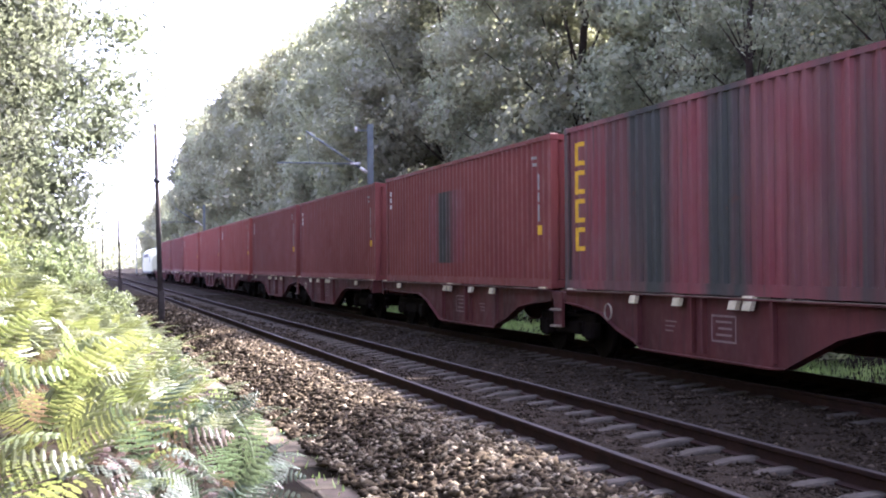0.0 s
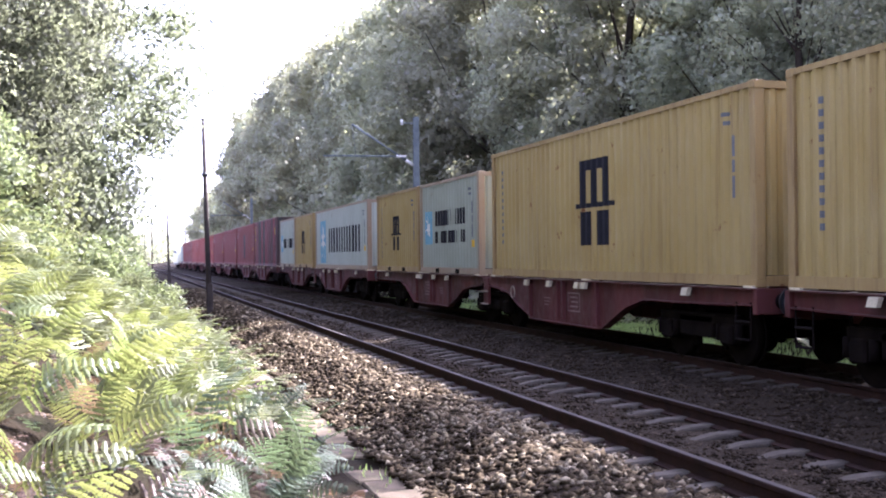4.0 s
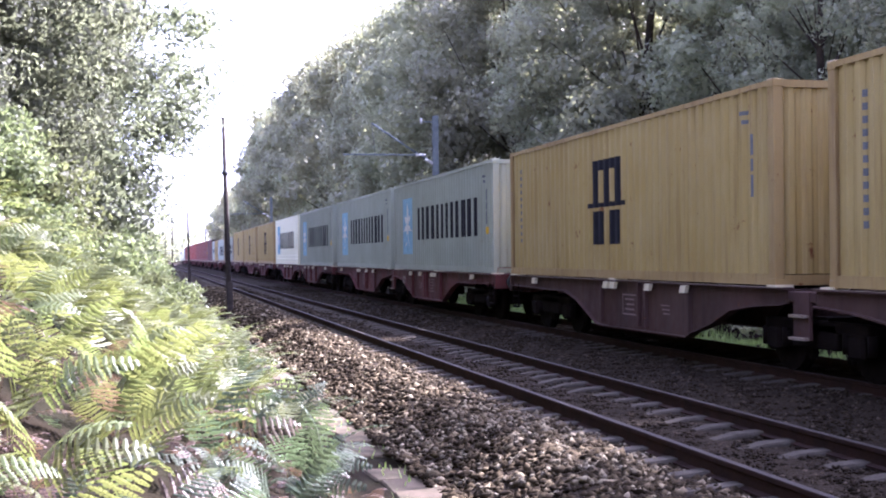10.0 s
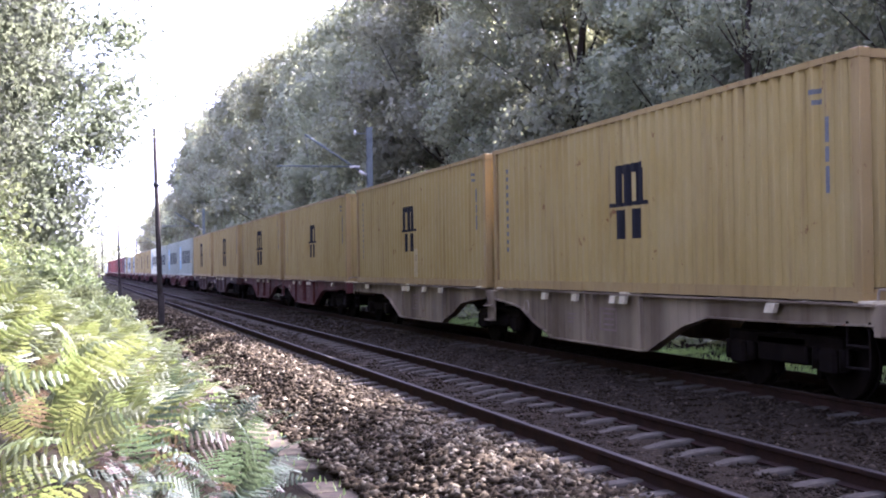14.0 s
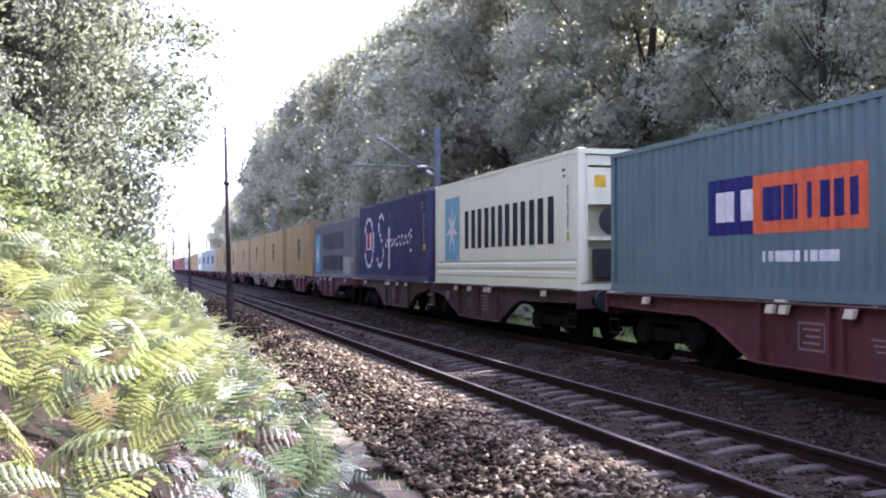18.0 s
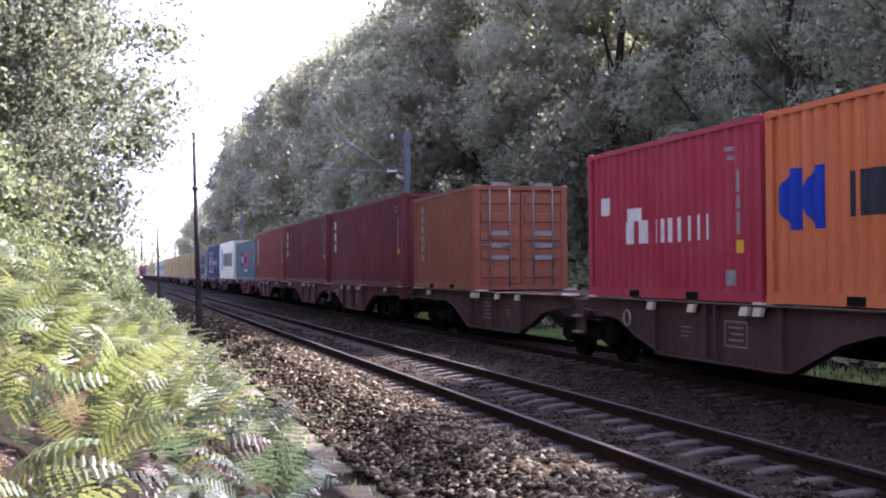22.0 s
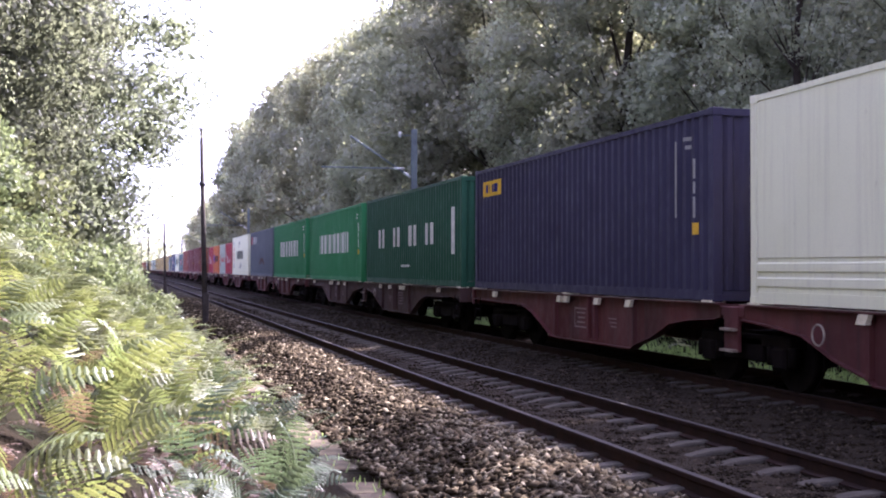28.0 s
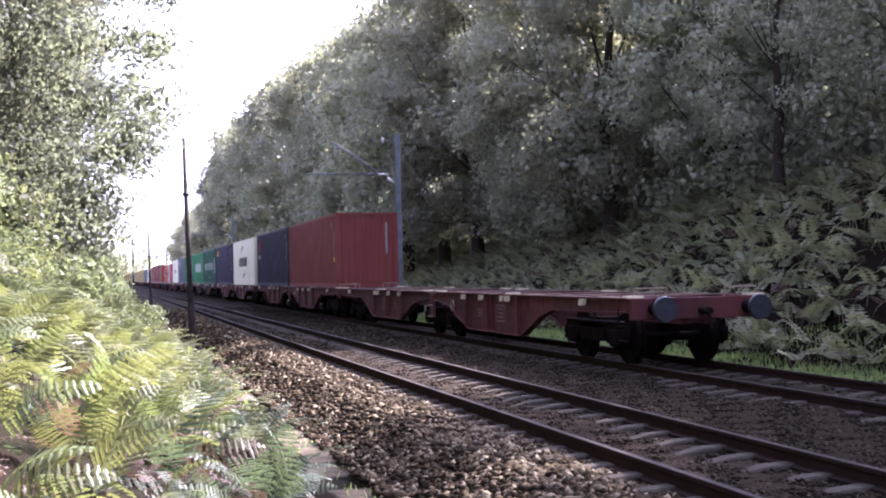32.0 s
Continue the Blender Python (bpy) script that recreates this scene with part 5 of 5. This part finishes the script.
vertical_bars(c, pr, 5.15, 2.53, 6, 0.36, 0.21, 0.07, M_WHITE)
small_marks(c, pr, L40, HC, M_PALE)
for front in (-288.77, -302.32):
    c, pr = load(container("deep maroon forty-foot container with white letter blocks", P_MAROON), front, L40)
    vertical_bars(c, pr, 5.3, 2.47, 3, 0.3, 0.32, 0.12, M_WHITE)
    small_marks(c, pr, L40, HC, M_PALE)
c, pr = load(container("tan-brown twenty-foot container with closed ribbed doors", P_TAN, L20, STD, doors_rear=True), -315.96, L20)
vertical_bars(c, pr, 2.08, 2.31, 6, 0.22, 0.2, 0.07, M_PALE)
for front in (-329.23, -349.16):
    c, pr = load(container("crimson twenty-foot container with white letter blocks", P_PINKRED, L20, STD), front, L20)
    rect(c, pr, 2.05, 2.5, 1.45, 1.76, M_WHITE, "logo_shape")
    row_of_bars(c, pr, 1.45, (0.85, -0.02, 0.36, 0.16, 0.5, 0.42), 0.14, 0.92, 1.3, M_WHITE)
    rect(c, pr, 0.75, 1.3, 1.3, 1.52, M_WHITE, "lettering_bar")
    rect(c, pr, -2.33, -1.97, 0.25, 0.47, M_PALE, "label_plate")
    small_marks(c, pr, L20, STD, M_PALE)
c, pr = load(container("orange twenty-foot container with blue emblem and dark bars", P_ORANGE, L20, STD, doors_rear=True), -335.41, L20)
mark(c, pr, [(2.22, 0.98, 1.78), (2.42, 0.98, 1.78), (2.78, 1.3, 1.48)], M_ROYAL, "logo_shape"), mark(c, pr, [(1.72, 0.98, 1.78), (1.9, 0.98, 1.78), (2.18, 1.3, 1.48)], M_ROYAL, "logo_shape")
row_of_bars(c, pr, 1.18, (0.38, 0.3, 0.3, 0.3, 0.3, -0.02, 0.26, 0.12, 0.3, 0.3, 0.28), 0.06, 1.1, 1.65, M_CHARCOAL)
c, pr = load(container("dirty white twenty-foot container with red letter blocks", P_WHITEGREY, L20, STD), -342.87, L20)
rect(c, pr, 1.85, 2.38, 0.8, 1.69, M_REDMARK, "logo_shape"), rect(c, pr, 1.98, 2.25, 0.9, 1.45, P_WHITEGREY, "logo_shape", proud=0.006)
row_of_bars(c, pr, 1.6, (0.36, 0.38, 0.36, 0.36, -0.05, 0.44, 0.12, 0.38, 0.38), 0.09, 1.03, 1.42, M_REDMARK)
rect(c, pr, -0.05, 0.62, 1.45, 1.85, M_PALE, "logo_shape")
small_marks(c, pr, L20, STD, M_DARKMARK, False)


def swoosh_box(front, mat, side_marks):
    c, pr = load(container("creamy white refrigerated container with dark bars and curved strokes", mat, reefer=True), front, L40)
    row_of_bars(c, pr, 2.45, (0.68, 0.78, 0.66, -0.02, 0.66, 0.66, 0.72), 0.08, 1.2, 1.78, M_BLACK)
    for pts in ([(1.2, 2.02), (0.95, 2.2), (0.6, 2.35), (0.1, 2.44)], [(0.05, 0.56), (-0.4, 0.6), (-0.85, 0.75), (-1.15, 0.96)]):
        for k, ((ya, za), (yb, zb)) in enumerate(zip(pts, pts[1:])):
            w = 0.05 + 0.025 * (k if pts[0][1] > 1 else 2 - k)
            mark(c, pr, [(yb, zb - w, zb + w), (ya, za - w, za + w)], M_BLACK, "logo_shape")
    if side_marks:
        for k, m in enumerate((M_NAVY, M_REDMARK, M_REDMARK, M_REDMARK, M_NAVY)):
            rect(c, pr, 4.62, 5.12, 2.22 - 0.42 * k, 2.55 - 0.42 * k, m, "lettering_bar")
    small_marks(c, pr, L40, HC, M_DARKMARK)


swoosh_box(-355.92, P_CREAMW, True)
c, pr = load(container("slate-blue forty-foot container with rust bloom and white bars", P_SLATE), -369.67, L40)
rect(c, pr, 4.85, 5.45, 2.1, 2.6, M_REDMARK, "logo_shape")
row_of_bars(c, pr, 4.68, (0.38, 0.38, 0.4, 0.38, 0.38), 0.07, 2.08, 2.56, M_WHITE)
mark(c, pr, [(-2.0, 0.7, 0.75), (-1.4, 0.72, 1.08), (-0.66, 0.95, 1.16), (0.3, 0.75, 1.1), (0.87, 0.7, 0.75)], P_RUST, "rust_patch", "brown rust bloom")
for front in (-382.72, -396.35):
    c, pr = load(container("bright green forty-foot container with white letter blocks", P_GREEN), front, L40)
    row_of_bars(c, pr, 3.43, (0.68, 0.7, 0.68, 0.7, 0.68, 0.7, 0.68, 0.68, 0.72), 0.08, 1.12, 1.92, M_WHITE)
    small_marks(c, pr, L40, HC, M_WHITE)
c, pr = load(container("deep green forty-foot container with spaced white letter blocks", P_DKGREEN), -409.57, L40)
row_of_bars(c, pr, 4.1, (0.9, -1.05, 1.0, -0.95, 0.9, -0.95, 1.0), 0.1, 1.18, 1.8, M_WHITE)
rect(c, pr, -5.47, -5.02, 0.88, 2.13, M_WHITE, "label_plate"), rect(c, pr, -0.25, 0.83, 0.54, 0.61, M_WHITE, "lettering_bar")
c, pr = load(container("navy forty-foot container with yellow plate", P_NAVY), -423.02, L40)
rect(c, pr, 4.03, 5.45, 2.22, 2.58, M_YELLOW, "label_plate")
for k in range(5):
    rect(c, pr, 5.1 - 0.2 * k, 5.22 - 0.2 * k, 2.3, 2.5, M_NAVY, "lettering_bar", proud=0.006)
small_marks(c, pr, L40, HC, M_PALE)
rect(c, pr, -4.9, -4.78, 1.3, 2.5, M_PALE, "number_bar")
swoosh_box(-436.28, P_WHITE, False)
c, pr = load(container("ink-blue forty-foot container with small red cross strokes", P_INK), -449.85, L40)
mark(c, pr, [(4.5, 1.87, 2.0), (5.57, 2.4, 2.5)], M_REDMARK, "logo_shape"), mark(c, pr, [(4.5, 2.4, 2.5), (5.57, 1.87, 2.0)], M_REDMARK, "logo_shape", proud=0.006)
row_of_bars(c, pr, 5.7, (0.26, 0.22, 0.22, 0.22, 0.24), 0.05, 1.5, 1.73, M_PALE)
small_marks(c, pr, L40, HC, M_PALE, False)
c, pr = load(container("brick-red forty-foot container with plain corrugated end", P_BRICK, rear_mat=P_BRICK), -462.54, L40)
small_marks(c, pr, L40, HC, M_PALE)
part("number_bar", boxes((0.72, 0.8, -L40 / 2 + 0.022, -L40 / 2 + 0.026, 1.3, 2.5)), M_PALE, c)


# ---- the locomotive, far ahead ----
def locomotive(length=18.6):
    lo = thing("locomotive", "cream and grey electric locomotive at the train's head", "locomotive")
    l2 = length / 2
    bm = bmesh.new()
    prof = [(-1.45, 1.0), (-1.47, 2.6), (-1.3, 3.35), (-0.8, 3.75), (0.8, 3.75), (1.3, 3.35), (1.47, 2.6), (1.45, 1.0)]
    rings = [[bm.verts.new((x * k, y, 1.0 + (z - 1.0) * q)) for x, z in prof] for y, k, q in ((-l2, 0.9, 0.72), (-l2 + 1.1, 1, 1), (l2 - 1.1, 1, 1), (l2, 0.9, 0.72))]
    for a, b in zip(rings, rings[1:]):
        for i in range(len(prof)):
            j = (i + 1) % len(prof)
            bm.faces.new((a[i], a[j], b[j], b[i]))
    bm.faces.new(rings[0]), bm.faces.new(rings[-1][::-1])
    bmesh.ops.recalc_face_normals(bm, faces=bm.faces[:])
    part("body", bm, P_CREAMW, lo, "cream body shell")
    part("skirt", boxes((-1.42, 1.42, -l2 + 0.3, l2 - 0.3, 0.75, 1.05), bevel=0.03), P_DARKGREY, lo, "dark grey underframe")
    for e in (-1, 1):
        part("windscreen", boxes((-1.1, 1.1, *sorted((e * (l2 - 0.62), e * (l2 - 0.5))), 2.35, 2.95)), M_WIRE, lo, "dark windscreen")
        for sx in (-1, 1):
            part("side_window", boxes((*sorted((sx * 1.46, sx * 1.485)), *sorted((e * (l2 - 2.0), e * (l2 - 1.3))), 2.1, 2.75)), M_WIRE, lo, "dark cab window")
            part("buffer", tubes(((sx * 0.875, e * (l2 - 0.1), 1.02), (sx * 0.875, e * (l2 + 0.45), 1.02), 0.2), sides=14), M_BOGIE, lo)
        part("roof_gear", boxes((-0.5, 0.5, *sorted((e * 2.0, e * 4.6)), 3.75, 3.95), bevel=0.03), P_DARKGREY, lo, "grey roof equipment")
    for k in range(6):
        part("louvre", boxes((-1.49, -1.465, -5.2 + 1.8 * k, -3.9 + 1.8 * k, 2.7, 3.1)), P_DARKGREY, lo, "grey ventilation louvre")
    for y in (-5.2, 5.2):
        bogie(lo, y)
    return lo


MOVING.append((locomotive(), TRACK_FAR, 150.2, 0.0))
c, pr = load(container("white twenty-foot container behind the locomotive", P_WHITEGREY, L20, STD), 133.5, L20)


# ---- poles and masts ----
def left_pole(x, y, z_top, r, lean):
    p = thing("wooden_pole", "dark slender leaning lineside pole beside the track", "pole", "lineside poles")
    p.location = (x, y, float(ground_z(x, y)) - 0.3)
    h = z_top - p.location.z
    bm = tubes(((0, 0, 0), (lean, 0, h), r, r * 0.62), sides=12)
    part("shaft", bm, M_POLE, p)
    part("foot_stub", boxes((-0.11, 0.11, -0.1, 0.1, 0, 1.6), bevel=0.02), M_POLE, p, "stout post at the foot")
    part("clamp", tubes(((lean * 0.72, 0, h * 0.72), (lean * 0.73, 0, h * 0.74), r * 1.15), sides=12), M_WIRE, p)
    return p


left_pole(3.0, 45.0, 6.95, 0.108, -0.2)
left_pole(2.8, 83.0, 4.8, 0.085, -0.1)
left_pole(2.8, 140.0, 5.4, 0.12, 0.0)
left_pole(2.8, 195.0, 5.8, 0.12, 0.0)


def h_column(z0, z1):
    pts = [(-0.12, -0.12), (0.12, -0.12), (0.12, -0.107), (0.01, -0.107), (0.01, 0.107), (0.12, 0.107), (0.12, 0.12), (-0.12, 0.12), (-0.12, 0.107), (-0.01, 0.107), (-0.01, -0.107), (-0.12, -0.107)]
    bm = bmesh.new()
    a, b = [[bm.verts.new((px, py, z)) for px, py in pts] for z in (z0, z1)]
    for i in range(len(pts)):
        j = (i + 1) % len(pts)
        bm.faces.new((a[i], a[j], b[j], b[i]))
    bm.faces.new(a[::-1]), bm.faces.new(b)
    return bm


def mast(x, y):
    m = thing("catenary_mast", "grey-blue steel overhead line mast with cantilever arms", "mast", "overhead line masts")
    m.location = (x, y, -0.6)
    part("footing", boxes((-0.4, 0.4, -0.4, 0.4, -0.3, 0.5), bevel=0.04), M_CONCRETE, m, "concrete footing block")
    part("column", h_column(0.3, 8.55), M_GALV, m, "steel H-section column")
    part("bracket", boxes((-0.68, -0.1, -0.03, 0.03, 8.24, 8.29)), M_GALV, m)
    part("bracket_insulator", tubes(((-0.65, 0, 8.18), (-0.65, 0, 8.42), 0.06), sides=10), M_PORCELAIN, m, "pale knob insulator")
    arm = part("cantilever", tubes(((-0.45, 0, 6.58), (-2.92, 0, 8.17), 0.048), ((-0.88, 0, 6.77), (-4.2, 0, 6.76), 0.036), ((-2.92, 0, 8.17), (-2.75, 0, 6.77), 0.012), sides=8), M_GALV, m, "tubular cantilever arm over the far track")
    part("insulator", tubes(((-0.14, 0, 6.38), (-0.48, 0, 6.6), 0.07), sides=10), M_PORCELAIN, arm, "ribbed pale insulator")
    part("insulator", tubes(((-0.45, 0, 6.77), (-0.92, 0, 6.77), 0.06), sides=10), M_PORCELAIN, arm, "ribbed pale insulator")
    return m


for y in (51.4, 123.8, 196.3, 268.8):
    mast(12.6, y)

# ---- sleepers ----
sl = bmesh.new()
TOP = [(-1.25, -0.165), (-1.05, -0.15), (-0.78, -0.13), (-0.45, -0.15), (-0.12, -0.22), (0.12, -0.22), (0.45, -0.15), (0.78, -0.13), (1.05, -0.15), (1.25, -0.165)]
rings = []
for x, z in TOP:                              # dished concrete sleeper, highest under the rails
    w = 0.09 if abs(x) > 0.4 else 0.075
    rings.append([sl.verts.new((x, yy, zz)) for yy, zz in ((-w - 0.02, -0.33), (-w, z - 0.02), (-w + 0.015, z), (w - 0.015, z), (w, z - 0.02), (w + 0.02, -0.33))])
for a, b in zip(rings, rings[1:]):
    for i in range(6):
        sl.faces.new((a[i], b[i], b[(i + 1) % 6], a[(i + 1) % 6]))
sl.faces.new(rings[0]), sl.faces.new(rings[-1][::-1])
bmesh.ops.recalc_face_normals(sl, faces=sl.faces[:])
sleeper_mesh = bpy.data.meshes.new("sleeper")
sl.to_mesh(sleeper_mesh)
sl.free()
sleeper_mesh.materials.append(M_CONCRETE)
rs = random.Random(3)
for tx, y0, y1 in ((TRACK_NEAR, -12.0, 96.0), (TRACK_FAR, -6.0, 60.0)):
    tr = tagged(new("sleeper_row"), "weathered grey concrete sleepers sunk in the ballast", "sleepers", kind="structure")
    k = int(y0 / 0.6)
    while k * 0.6 < y1:
        ob = new("sleeper", sleeper_mesh)
        ob.parent = tr
        ob.matrix_basis = pose(tx + rs.uniform(-0.02, 0.02), k * 0.6 + rs.uniform(-0.02, 0.02), rs.uniform(-0.008, 0.006), 0, 0, rs.uniform(-0.6, 0.6))
        k += 1


def motions():
    rows = [0, 0.5] + list(range(1, 32)) + [31.5, 32]
    for ob, x, off, z in MOVING:
        walk(ob, [(t, pose(x, off + travelled(t), z)) for t in rows])
    # the wheelsets roll: one turn in 2.89 m; alike wheelsets share their keys
    turns = [k / 30.0 for k in range(0, 961)]
    spin = {}
    for ob in [o for o in scene.objects if o.name.startswith("wheelset")]:
        side = round(ob.location.y, 1)
        if side not in spin:
            walk(ob, [(t, Matrix.Translation((0, side, 0.46)) @ Matrix.Rotation(-travelled(t) / 0.46, 4, "X")) for t in turns])
            spin[side] = ob
            continue
        ob.rotation_mode = "QUATERNION"
        keys = ob.animation_data_create()
        keys.action = spin[side].animation_data.action
        keys.action_slot = spin[side].animation_data.action_slot


motions()
